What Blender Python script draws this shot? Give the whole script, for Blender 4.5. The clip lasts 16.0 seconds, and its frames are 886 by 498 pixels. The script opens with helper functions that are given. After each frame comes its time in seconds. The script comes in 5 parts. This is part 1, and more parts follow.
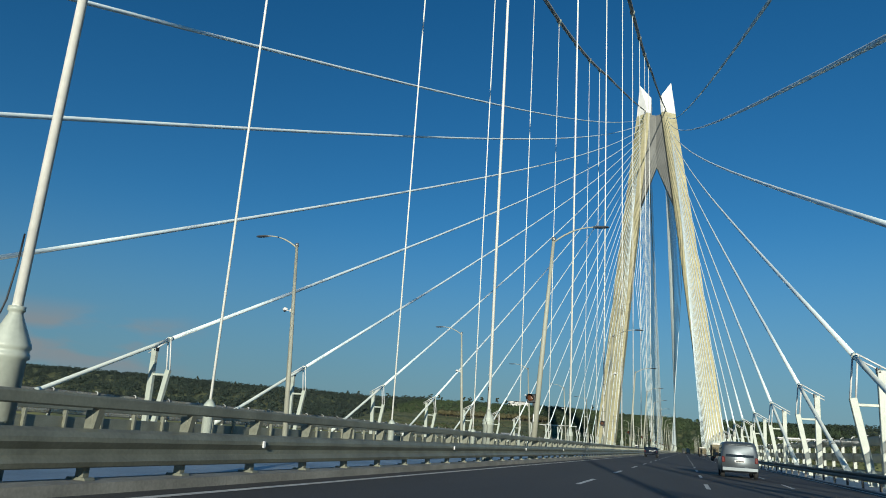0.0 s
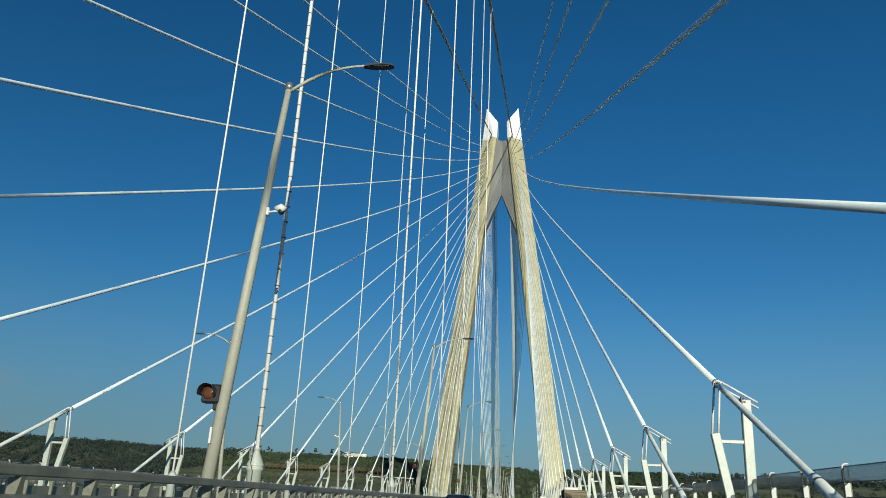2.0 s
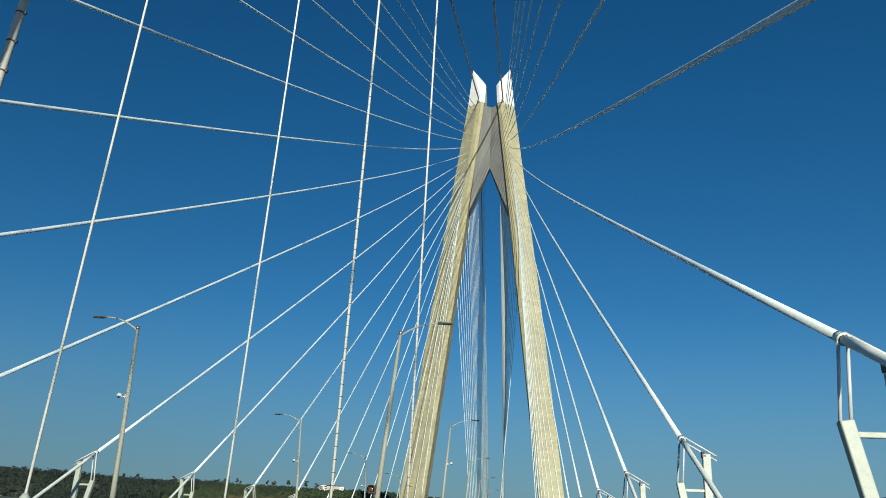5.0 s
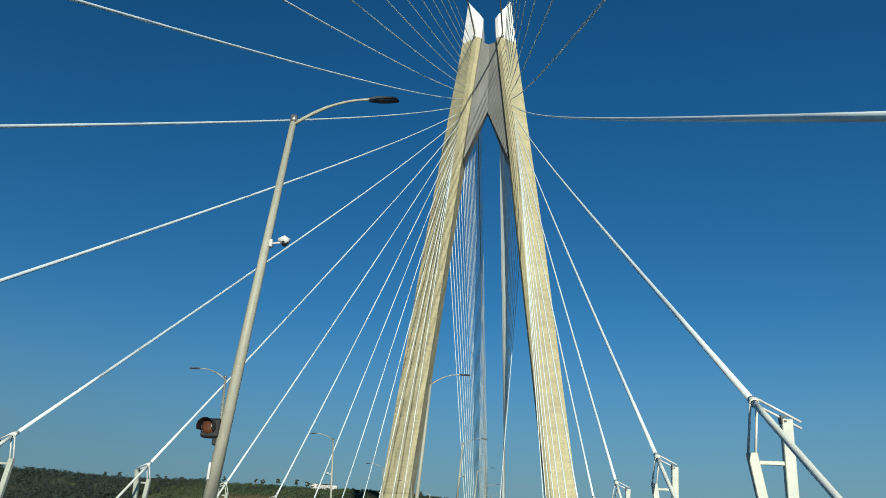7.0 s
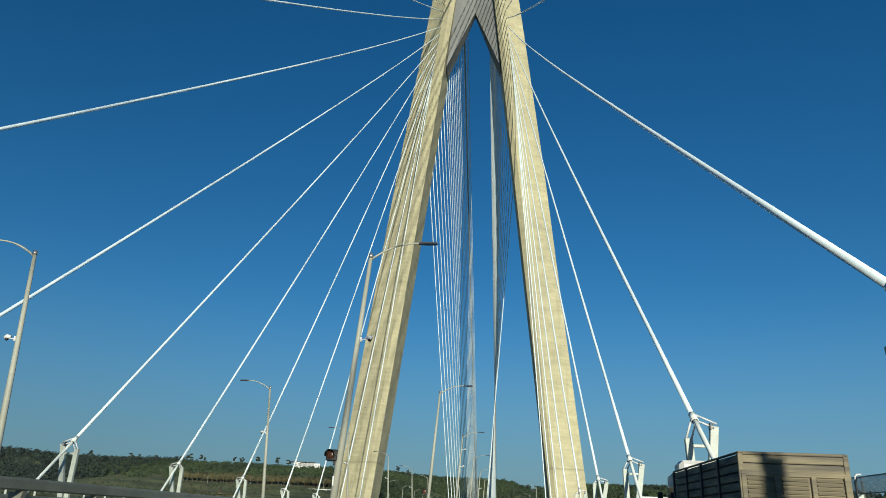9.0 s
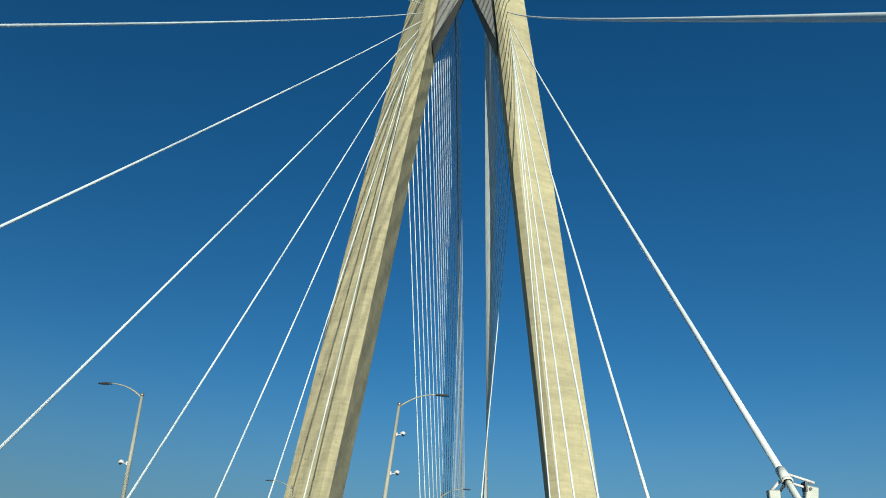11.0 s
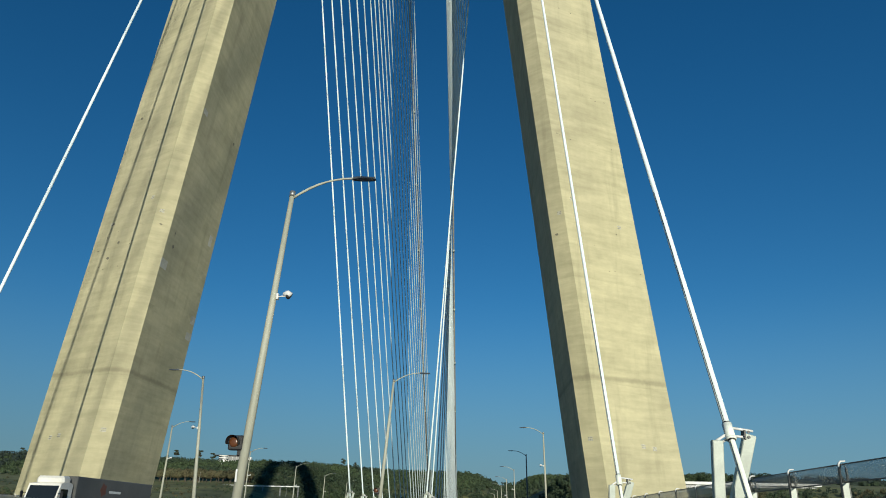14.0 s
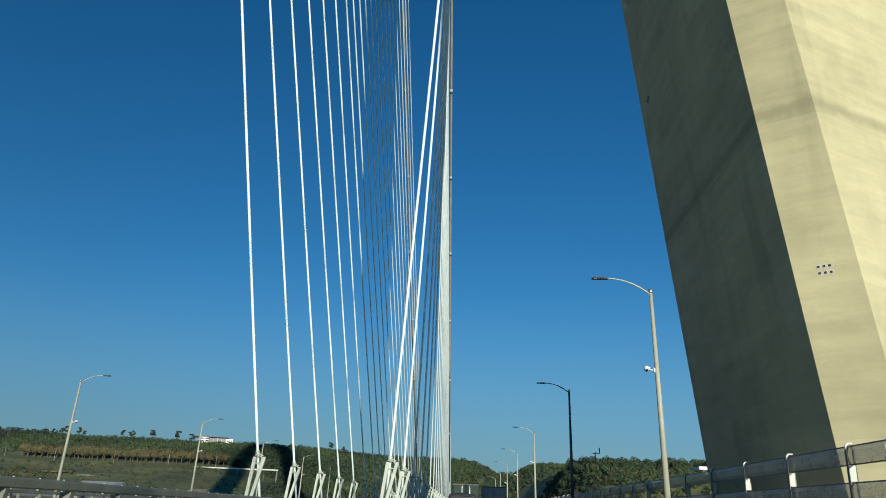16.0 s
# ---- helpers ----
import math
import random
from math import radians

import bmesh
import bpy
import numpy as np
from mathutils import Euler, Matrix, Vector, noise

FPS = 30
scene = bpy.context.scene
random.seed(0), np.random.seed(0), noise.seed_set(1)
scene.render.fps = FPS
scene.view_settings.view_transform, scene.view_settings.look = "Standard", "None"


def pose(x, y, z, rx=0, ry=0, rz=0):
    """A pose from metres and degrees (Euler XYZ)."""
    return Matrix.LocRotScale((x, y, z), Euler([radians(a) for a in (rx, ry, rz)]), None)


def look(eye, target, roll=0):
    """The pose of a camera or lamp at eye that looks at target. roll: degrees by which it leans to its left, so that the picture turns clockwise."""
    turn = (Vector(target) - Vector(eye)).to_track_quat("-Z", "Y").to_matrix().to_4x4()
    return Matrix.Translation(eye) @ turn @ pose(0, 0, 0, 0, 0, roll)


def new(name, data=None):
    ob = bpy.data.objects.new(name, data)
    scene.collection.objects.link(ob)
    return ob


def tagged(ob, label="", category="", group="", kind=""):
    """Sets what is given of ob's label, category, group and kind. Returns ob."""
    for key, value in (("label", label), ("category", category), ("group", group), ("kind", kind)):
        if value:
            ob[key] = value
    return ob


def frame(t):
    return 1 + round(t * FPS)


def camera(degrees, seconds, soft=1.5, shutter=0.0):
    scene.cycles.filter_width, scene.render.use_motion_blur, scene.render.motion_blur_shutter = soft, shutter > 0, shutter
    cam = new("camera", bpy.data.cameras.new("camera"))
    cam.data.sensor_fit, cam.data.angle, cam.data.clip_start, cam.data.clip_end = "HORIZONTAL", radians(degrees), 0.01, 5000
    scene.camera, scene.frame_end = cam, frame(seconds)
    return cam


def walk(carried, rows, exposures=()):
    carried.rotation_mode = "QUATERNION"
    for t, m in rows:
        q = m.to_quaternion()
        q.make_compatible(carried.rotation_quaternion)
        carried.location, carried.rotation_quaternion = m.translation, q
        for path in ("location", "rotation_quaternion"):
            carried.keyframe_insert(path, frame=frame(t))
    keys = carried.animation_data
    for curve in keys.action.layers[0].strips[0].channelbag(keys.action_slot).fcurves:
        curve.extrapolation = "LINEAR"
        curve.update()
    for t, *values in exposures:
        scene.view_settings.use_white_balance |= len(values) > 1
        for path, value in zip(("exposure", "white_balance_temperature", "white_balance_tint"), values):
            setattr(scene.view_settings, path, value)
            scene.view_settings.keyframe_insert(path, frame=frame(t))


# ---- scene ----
# lens and path
cam = camera(62.95, 16.0, soft=0.95)
PATH = [
    (0.0, (15.74, -518.07, 1.14), (-2.970, -463.064, 16.131), 3.77),
    (0.5, (15.77, -503.29, 0.99), (0.988, -447.704, 18.053), 3.81),
    (1.0, (15.80, -488.40, 1.11), (4.973, -432.393, 19.708), 3.73),
    (1.5, (15.77, -473.47, 1.09), (7.745, -417.282, 20.528), 3.11),
    (2.0, (15.76, -458.68, 1.13), (9.097, -402.373, 20.756), 2.56),
    (2.5, (15.56, -443.69, 1.08), (9.618, -387.349, 20.832), 2.40),
    (3.0, (15.65, -428.99, 1.12), (9.714, -372.626, 20.829), 2.49),
    (3.5, (15.83, -414.39, 1.09), (9.907, -358.052, 20.856), 2.62),
    (6.0, (15.48, -339.14, 1.08), (9.418, -284.263, 24.568), 2.89),
    (6.5, (15.37, -323.59, 1.07), (9.463, -268.507, 24.109), 3.05),
    (7.0, (15.45, -308.27, 1.09), (9.338, -252.939, 23.474), 2.76),
    (7.5, (15.60, -292.99, 1.06), (9.456, -237.423, 22.843), 2.70),
    (8.0, (15.28, -277.64, 1.09), (9.413, -221.818, 22.302), 2.78),
    (8.5, (15.55, -262.13, 1.07), (9.605, -206.190, 21.929), 2.53),
    (9.0, (15.26, -246.49, 1.04), (9.798, -190.572, 22.099), 2.46),
    (11.5, (15.24, -168.38, 1.08), (10.081, -115.859, 29.621), 3.68),
    (12.0, (15.28, -152.59, 1.15), (10.313, -100.570, 30.627), 3.60),
    (12.5, (15.49, -136.73, 1.10), (11.251, -82.290, 25.965), 1.71),
    (13.0, (15.38, -120.87, 1.20), (12.399, -65.256, 23.525), 1.70),
    (13.5, (15.44, -104.94, 1.10), (12.709, -49.058, 22.780), 1.56),
    (14.0, (15.61, -89.12, 1.14), (13.060, -33.048, 22.347), 1.36),
    (14.5, (15.60, -74.04, 1.08), (13.166, -17.877, 22.045), 1.53),
    (15.0, (15.63, -58.25, 1.10), (13.151, -2.047, 21.949), 1.76),
    (15.5, (15.88, -43.02, 1.11), (13.022, 13.212, 21.847), 2.21),
    (16.0, (15.56, -27.80, 1.10), (13.014, 28.527, 21.611), 2.36),
]
EXPOSURES = [(0.0, 0.0), (1.5, -0.10), (3.5, -0.08), (6.0, -0.07), (9.0, -0.03), (11.5, -0.04), (12.0, 0.0), (12.5, -0.12), (14.5, -0.10), (15.5, -0.02), (16.0, 0.08)]
walk(cam, [(t, look(e, g, r)) for t, e, g, r in PATH], EXPOSURES)

# ------------------------------------------------------------------ light
SUN = Vector((-0.26, 1.0, -0.19)).normalized()      # the way the sunlight travels
world = bpy.data.worlds.new("world")
scene.world = world
world.use_nodes = True
wn = world.node_tree.nodes
sky = wn.new("ShaderNodeTexSky")
sky.sky_type = "NISHITA"
sky.sun_disc = False
sky.sun_elevation = math.asin(-SUN.z)
sky.sun_rotation = math.atan2(-SUN.x, -SUN.y)
sky.altitude = 100
sky.air_density, sky.dust_density, sky.ozone_density = 1.0, 0.0, 4.0
wn["Background"].inputs["Strength"].default_value = 0.090
tint = wn.new("ShaderNodeHueSaturation")
tint.inputs["Saturation"].default_value = 1.19
world.node_tree.links.new(sky.outputs[0], tint.inputs["Color"])
wc, ws = wn.new("ShaderNodeTexCoord"), wn.new("ShaderNodeSeparateXYZ")
wr, wm = wn.new("ShaderNodeMapRange"), wn.new("ShaderNodeMix")
wm.data_type = "RGBA"
wr.interpolation_type = "SMOOTHSTEP"
wr.inputs["From Min"].default_value, wr.inputs["From Max"].default_value = -0.02, 0.30
wr.inputs["To Min"].default_value, wr.inputs["To Max"].default_value = 0.85, 0.0
wm.inputs["B"].default_value = (1.28, 2.38, 3.45, 1)      # hazy blue-grey air low over the hills
world.node_tree.links.new(wc.outputs["Generated"], ws.inputs[0])
world.node_tree.links.new(ws.outputs["Z"], wr.inputs["Value"])
world.node_tree.links.new(wr.outputs[0], wm.inputs["Factor"])
world.node_tree.links.new(tint.outputs[0], wm.inputs["A"])
air = wn.new("ShaderNodeMix")
air.data_type, air.blend_type = "RGBA", "MULTIPLY"
air.inputs["Factor"].default_value = 1.0
# the blue grows a little paler towards the sun's side
wx, wg = wn.new("ShaderNodeMapRange"), wn.new("ShaderNodeVectorMath")
wx.inputs["From Min"].default_value, wx.inputs["From Max"].default_value = -0.5, 0.5
wx.inputs["To Min"].default_value, wx.inputs["To Max"].default_value = 0.94, 1.20
wg.operation = "SCALE"
wg.inputs[0].default_value = (0.95, 1.04, 1.03)
world.node_tree.links.new(ws.outputs["X"], wx.inputs["Value"])
world.node_tree.links.new(wx.outputs[0], wg.inputs["Scale"])
world.node_tree.links.new(wg.outputs[0], air.inputs["B"])
# thin reddish-grey clouds low over the western hills
cn, cm, cr = wn.new("ShaderNodeTexNoise"), wn.new("ShaderNodeMapping"), wn.new("ShaderNodeMapRange")
cm.inputs["Scale"].default_value = (9.0, 9.0, 30.0)
cm.inputs["Location"].default_value = (1.7, 0.4, 0.6)
cn.inputs["Scale"].default_value, cn.inputs["Detail"].default_value = 1.0, 5
cr.interpolation_type = "SMOOTHSTEP"
cr.inputs["From Min"].default_value, cr.inputs["From Max"].default_value = 0.38, 0.62
cr.inputs["To Min"].default_value, cr.inputs["To Max"].default_value = 0.0, 0.9
low, west, c1 = (wn.new("ShaderNodeMapRange") for _ in range(3))
for node, a, b in ((low, 0.14, 0.10), (west, -0.57, -0.66), (c1, 0.03, 0.07)):
    node.interpolation_type = "SMOOTHSTEP"
    node.inputs["From Min"].default_value, node.inputs["From Max"].default_value = a, b
cloud = wn.new("ShaderNodeMix")
cloud.data_type = "RGBA"
cloud.inputs["B"].default_value = (2.8, 3.0, 3.3, 1)
links = world.node_tree.links
links.new(wc.outputs["Generated"], cm.inputs["Vector"])
links.new(cm.outputs[0], cn.inputs["Vector"])
links.new(cn.outputs["Fac"], cr.inputs["Value"])
links.new(ws.outputs["Z"], low.inputs["Value"])
links.new(ws.outputs["Z"], c1.inputs["Value"])
links.new(ws.outputs["X"], west.inputs["Value"])
mask = cr.outputs[0]
for node in (low, west, c1):
    times = wn.new("ShaderNodeMath")
    times.operation = "MULTIPLY"
    links.new(mask, times.inputs[0])
    links.new(node.outputs[0], times.inputs[1])
    mask = times.outputs[0]
links.new(mask, cloud.inputs["Factor"])
links.new(wm.outputs["Result"], cloud.inputs["A"])
links.new(cloud.outputs["Result"], air.inputs["A"])
world.node_tree.links.new(air.outputs["Result"], wn["Background"].inputs["Color"])
sun = new("sun", bpy.data.lights.new("sun", "SUN"))
sun.data.energy, sun.data.angle, sun.data.color = 5.0, radians(0.53), (0.97, 0.95, 0.80)
sun.matrix_world = look((0, 0, 0), SUN)


# ------------------------------------------------------------------ materials
def material(name, base, rough=0.6, metal=0.0, scale=2.0, vary=0.12, fine=40.0, bump=0.1, second=None, stretch=(1, 1, 1), per_object=0.0):
    """Noise at two sizes over a base colour, with fine relief, in object space."""
    m = bpy.data.materials.new(name)
    m.use_nodes = True
    n, l = m.node_tree.nodes, m.node_tree.links
    p = n["Principled BSDF"]
    p.inputs["Roughness"].default_value, p.inputs["Metallic"].default_value = rough, metal
    co = n.new("ShaderNodeTexCoord")
    mp = n.new("ShaderNodeMapping")
    mp.inputs["Scale"].default_value = stretch
    l.new(co.outputs["Object"], mp.inputs["Vector"])
    big, small = n.new("ShaderNodeTexNoise"), n.new("ShaderNodeTexNoise")
    big.inputs["Scale"].default_value, big.inputs["Detail"].default_value = scale, 6
    small.inputs["Scale"].default_value, small.inputs["Detail"].default_value = fine, 4
    for t in (big, small):
        l.new(mp.outputs[0], t.inputs["Vector"])
    mix = n.new("ShaderNodeMix")
    mix.data_type = "RGBA"
    other = second or tuple(c * (1 - 2.2 * vary) for c in base)
    mix.inputs["A"].default_value, mix.inputs["B"].default_value = (*other, 1), (*base, 1)
    ramp = n.new("ShaderNodeMapRange")
    ramp.inputs["From Min"].default_value, ramp.inputs["From Max"].default_value = 0.35, 0.62
    l.new(big.outputs["Fac"], ramp.inputs["Value"])
    l.new(ramp.outputs[0], mix.inputs["Factor"])
    hs = n.new("ShaderNodeHueSaturation")
    val = n.new("ShaderNodeMapRange")
    val.inputs["From Min"].default_value, val.inputs["From Max"].default_value = 0.3, 0.7
    val.inputs["To Min"].default_value, val.inputs["To Max"].default_value = 1 - vary, 1 + vary
    l.new(small.outputs["Fac"], val.inputs["Value"])
    if per_object:
        info, add = n.new("ShaderNodeObjectInfo"), n.new("ShaderNodeMath")
        add.operation = "MULTIPLY_ADD"
        add.inputs[1].default_value = per_object
        l.new(info.outputs["Random"], add.inputs[0])
        l.new(val.outputs[0], add.inputs[2])
        l.new(add.outputs[0], hs.inputs["Value"])
    else:
        l.new(val.outputs[0], hs.inputs["Value"])
    l.new(mix.outputs["Result"], hs.inputs["Color"])
    l.new(hs.outputs[0], p.inputs["Base Color"])
    if bump:
        b = n.new("ShaderNodeBump")
        b.inputs["Strength"].default_value, b.inputs["Distance"].default_value = bump, 0.03
        l.new(small.outputs["Fac"], b.inputs["Height"])
        l.new(b.outputs[0], p.inputs["Normal"])
    return m


def concrete_material():
    """Board-marked tower concrete: lift joints, stains, slanting streaks."""
    m = material("tower_concrete", (0.505, 0.458, 0.275), 0.85, scale=0.06, vary=0.04, fine=1.3, bump=0.04, second=(0.435, 0.395, 0.25), stretch=(1, 1, 0.35))
    n, l = m.node_tree.nodes, m.node_tree.links
    p = n["Principled BSDF"]
    co = n.new("ShaderNodeTexCoord")
    mp = n.new("ShaderNodeMapping")
    mp.inputs["Scale"].default_value = (0.11, 0.11, 1.0)
    mp.inputs["Rotation"].default_value = (0.03, 0.03, 0)
    l.new(co.outputs["Object"], mp.inputs["Vector"])
    streak = n.new("ShaderNodeTexNoise")
    streak.inputs["Scale"].default_value, streak.inputs["Detail"].default_value, streak.inputs["Roughness"].default_value = 1.3, 8, 0.62
    l.new(mp.outputs[0], streak.inputs["Vector"])
    sr = n.new("ShaderNodeMapRange")
    sr.inputs["From Min"].default_value, sr.inputs["From Max"].default_value = 0.36, 0.62
    sr.inputs["To Min"].default_value, sr.inputs["To Max"].default_value = 0.89, 1.04
    l.new(streak.outputs["Fac"], sr.inputs["Value"])
    # lift joints every 4.5 m
    sep = n.new("ShaderNodeSeparateXYZ")
    l.new(co.outputs["Object"], sep.inputs[0])
    wob = n.new("ShaderNodeTexNoise")
    wob.inputs["Scale"].default_value = 0.25
    l.new(co.outputs["Object"], wob.inputs["Vector"])
    zz = n.new("ShaderNodeMath"); zz.operation = "MULTIPLY_ADD"; zz.inputs[1].default_value = 1 / 4.5
    l.new(sep.outputs["Z"], zz.inputs[0])
    zw = n.new("ShaderNodeMath"); zw.operation = "MULTIPLY"; zw.inputs[1].default_value = 0.16
    l.new(wob.outputs["Fac"], zw.inputs[0])
    l.new(zw.outputs[0], zz.inputs[2])
    fr = n.new("ShaderNodeMath"); fr.operation = "FRACT"
    l.new(zz.outputs[0], fr.inputs[0])
    jr = n.new("ShaderNodeMapRange")
    jr.inputs["From Min"].default_value, jr.inputs["From Max"].default_value = 0.0, 0.06
    jr.inputs["To Min"].default_value, jr.inputs["To Max"].default_value = 0.95, 1.0
    l.new(fr.outputs[0], jr.inputs["Value"])
    mul = n.new("ShaderNodeMath"); mul.operation = "MULTIPLY"
    l.new(sr.outputs[0], mul.inputs[0]); l.new(jr.outputs[0], mul.inputs[1])
    # dark weathered joint just above the deck, with short drips
    dr = n.new("ShaderNodeTexNoise"); dr.inputs["Scale"].default_value = 1.6
    dm = n.new("ShaderNodeMapping"); dm.inputs["Scale"].default_value = (1, 1, 0.1)
    l.new(co.outputs["Object"], dm.inputs["Vector"]); l.new(dm.outputs[0], dr.inputs["Vector"])
    dz = n.new("ShaderNodeMath"); dz.operation = "MULTIPLY_ADD"; dz.inputs[1].default_value = 0.45
    l.new(dr.outputs["Fac"], dz.inputs[0]); l.new(sep.outputs["Z"], dz.inputs[2])
    dd = n.new("ShaderNodeMath"); dd.operation = "SUBTRACT"; dd.inputs[1].default_value = 18.5
    l.new(dz.outputs[0], dd.inputs[0])
    da = n.new("ShaderNodeMath"); da.operation = "ABSOLUTE"
    l.new(dd.outputs[0], da.inputs[0])
    dmr = n.new("ShaderNodeMapRange")
    dmr.inputs["From Min"].default_value, dmr.inputs["From Max"].default_value = 0.12, 0.42
    dmr.inputs["To Min"].default_value, dmr.inputs["To Max"].default_value = 0.74, 1.0
    l.new(da.outputs[0], dmr.inputs["Value"])
    mul2 = n.new("ShaderNodeMath"); mul2.operation = "MULTIPLY"
    l.new(mul.outputs[0], mul2.inputs[0]); l.new(dmr.outputs[0], mul2.inputs[1])
    # cloudy horizontal mottling within each lift
    mo = n.new("ShaderNodeTexNoise"); mo.inputs["Scale"].default_value, mo.inputs["Detail"].default_value, mo.inputs["Roughness"].default_value = 1.0, 9, 0.68
    mm = n.new("ShaderNodeMapping"); mm.inputs["Scale"].default_value = (0.16, 0.16, 0.34)
    l.new(co.outputs["Object"], mm.inputs["Vector"]); l.new(mm.outputs[0], mo.inputs["Vector"])
    mr = n.new("ShaderNodeMapRange")
    mr.inputs["From Min"].default_value, mr.inputs["From Max"].default_value = 0.33, 0.62
    mr.inputs["To Min"].default_value, mr.inputs["To Max"].default_value = 0.83, 1.06
    l.new(mo.outputs["Fac"], mr.inputs["Value"])
    mul3 = n.new("ShaderNodeMath"); mul3.operation = "MULTIPLY"
    l.new(mul2.outputs[0], mul3.inputs[0]); l.new(mr.outputs[0], mul3.inputs[1])
    # each lift was poured from its own batch
    lift = n.new("ShaderNodeMath"); lift.operation = "FLOOR"
    l.new(zz.outputs[0], lift.inputs[0])
    batch = n.new("ShaderNodeTexWhiteNoise"); batch.noise_dimensions = "1D"
    l.new(lift.outputs[0], batch.inputs["W"])
    br = n.new("ShaderNodeMapRange")
    br.inputs["To Min"].default_value, br.inputs["To Max"].default_value = 0.955, 1.035
    l.new(batch.outputs["Value"], br.inputs["Value"])
    mul4 = n.new("ShaderNodeMath"); mul4.operation = "MULTIPLY"
    l.new(mul3.outputs[0], mul4.inputs[0]); l.new(br.outputs[0], mul4.inputs[1])
    # sloping dark runs where water has drained over the faces
    run, rm, rr = n.new("ShaderNodeTexNoise"), n.new("ShaderNodeMapping"), n.new("ShaderNodeMapRange")
    rm.inputs["Scale"].default_value = (0.5, 0.5, 0.05)
    rm.inputs["Rotation"].default_value = (0.5, 0.12, 0.0)
    run.inputs["Scale"].default_value, run.inputs["Detail"].default_value, run.inputs["Roughness"].default_value = 0.8, 7, 0.6
    rr.inputs["From Min"].default_value, rr.inputs["From Max"].default_value = 0.28, 0.44
    rr.inputs["To Min"].default_value, rr.inputs["To Max"].default_value = 0.80, 1.0
    l.new(co.outputs["Object"], rm.inputs["Vector"]); l.new(rm.outputs[0], run.inputs["Vector"]); l.new(run.outputs["Fac"], rr.inputs["Value"])
    mul5 = n.new("ShaderNodeMath"); mul5.operation = "MULTIPLY"
    l.new(mul4.outputs[0], mul5.inputs[0]); l.new(rr.outputs[0], mul5.inputs[1])
    mul = mul5
    # shallow waves left by the boards
    wave = n.new("ShaderNodeBump")
    wave.inputs["Strength"].default_value, wave.inputs["Distance"].default_value = 0.35, 0.06
    l.new(streak.outputs["Fac"], wave.inputs["Height"])
    l.new(p.inputs["Normal"].links[0].from_socket, wave.inputs["Normal"])
    l.new(wave.outputs[0], p.inputs["Normal"])
    old = p.inputs["Base Color"].links[0].from_socket
    vec = n.new("ShaderNodeVectorMath"); vec.operation = "SCALE"
    l.new(old, vec.inputs[0]); l.new(mul.outputs[0], vec.inputs["Scale"])
    l.new(vec.outputs[0], p.inputs["Base Color"])
    return m


CONCRETE = concrete_material()
# darker than the legs' concrete: the recessed crossbeam's shade is in this base colour
BEAM_SHADE_CONCRETE = material("beam_shade_concrete", (0.195, 0.2, 0.19), 0.8, scale=0.08, vary=0.08, fine=1.0, second=(0.165, 0.168, 0.16))
WHITE_STEEL = material("white_steel_cladding", (0.82, 0.82, 0.79), 0.45, scale=0.2, vary=0.04, fine=3, bump=0.0)
PIPE = material("cream_pipe_paint", (0.86, 0.90, 0.80), 0.5, scale=0.9, vary=0.08, fine=9, bump=0.0, second=(0.76, 0.80, 0.71))
STAY = material("white_stay_sheath", (0.83, 0.93, 0.93), 0.42, scale=0.4, vary=0.05, fine=5, bump=0.0)
HANGER = material("hanger_sheath", (0.88, 0.87, 0.80), 0.45, scale=0.8, vary=0.06, fine=9, bump=0.0)
MAIN_CABLE = material("main_cable_wrap", (0.38, 0.36, 0.32), 0.7, scale=0.3, vary=0.1, fine=4, bump=0.0)
BRACKET = material("bracket_paint", (0.45, 0.49, 0.42), 0.45, scale=1.2, vary=0.07, fine=14, bump=0.0, second=(0.37, 0.40, 0.345))
STEEL = material("galvanised_steel", (0.46, 0.45, 0.41), 0.38, 0.75, scale=1.5, vary=0.1, fine=25, bump=0.05)
BEAM_STEEL = material("weathered_guardrail", (0.235, 0.24, 0.185), 0.5, 0.25, scale=1.2, vary=0.12, fine=20, bump=0.0, second=(0.165, 0.168, 0.13))
SLAT = material("smoky_polymer", (0.50, 0.48, 0.42), 0.4, 0.0, scale=0.8, vary=0.1, fine=12, bump=0.02)
SLAT.node_tree.nodes["Principled BSDF"].inputs["Alpha"].default_value = 0.42
SMOKE_STEEL = material("dark_grey_steel", (0.11, 0.11, 0.10), 0.5, 0.3, vary=0.1, bump=0.0)
DARK_RAIL = material("dark_guardrail", (0.075, 0.072, 0.065), 0.5, 0.3, scale=1.0, vary=0.15, fine=15, bump=0.05)
POLE = material("lamp_pole_paint", (0.40, 0.40, 0.32), 0.6, scale=1.0, vary=0.08, fine=12, bump=0.0, stretch=(1, 1, 0.3))
DARK_POLE = material("dark_pole_paint", (0.06, 0.07, 0.08), 0.5, vary=0.1)
LAMP_SHELL = material("lamp_head_shell", (0.09, 0.105, 0.12), 0.45, 0.3, vary=0.08)
LAMP_GLASS = material("lamp_lens", (0.10, 0.10, 0.09), 0.2, vary=0.04)
BLACK = material("black_plastic", (0.018, 0.018, 0.02), 0.5, vary=0.15)
AMBER = material("amber_lens", (0.11, 0.04, 0.016), 0.25, vary=0.08)
WHITE = material("white_plastic", (0.68, 0.68, 0.66), 0.4, vary=0.04)
RUBBER = material("tyre_rubber", (0.02, 0.02, 0.02), 0.85, vary=0.2)
ASPHALT = material("asphalt", (0.050, 0.049, 0.048), 0.85, scale=0.5, vary=0.2, fine=60, bump=0.4, second=(0.040, 0.040, 0.040), stretch=(1, 0.12, 1))
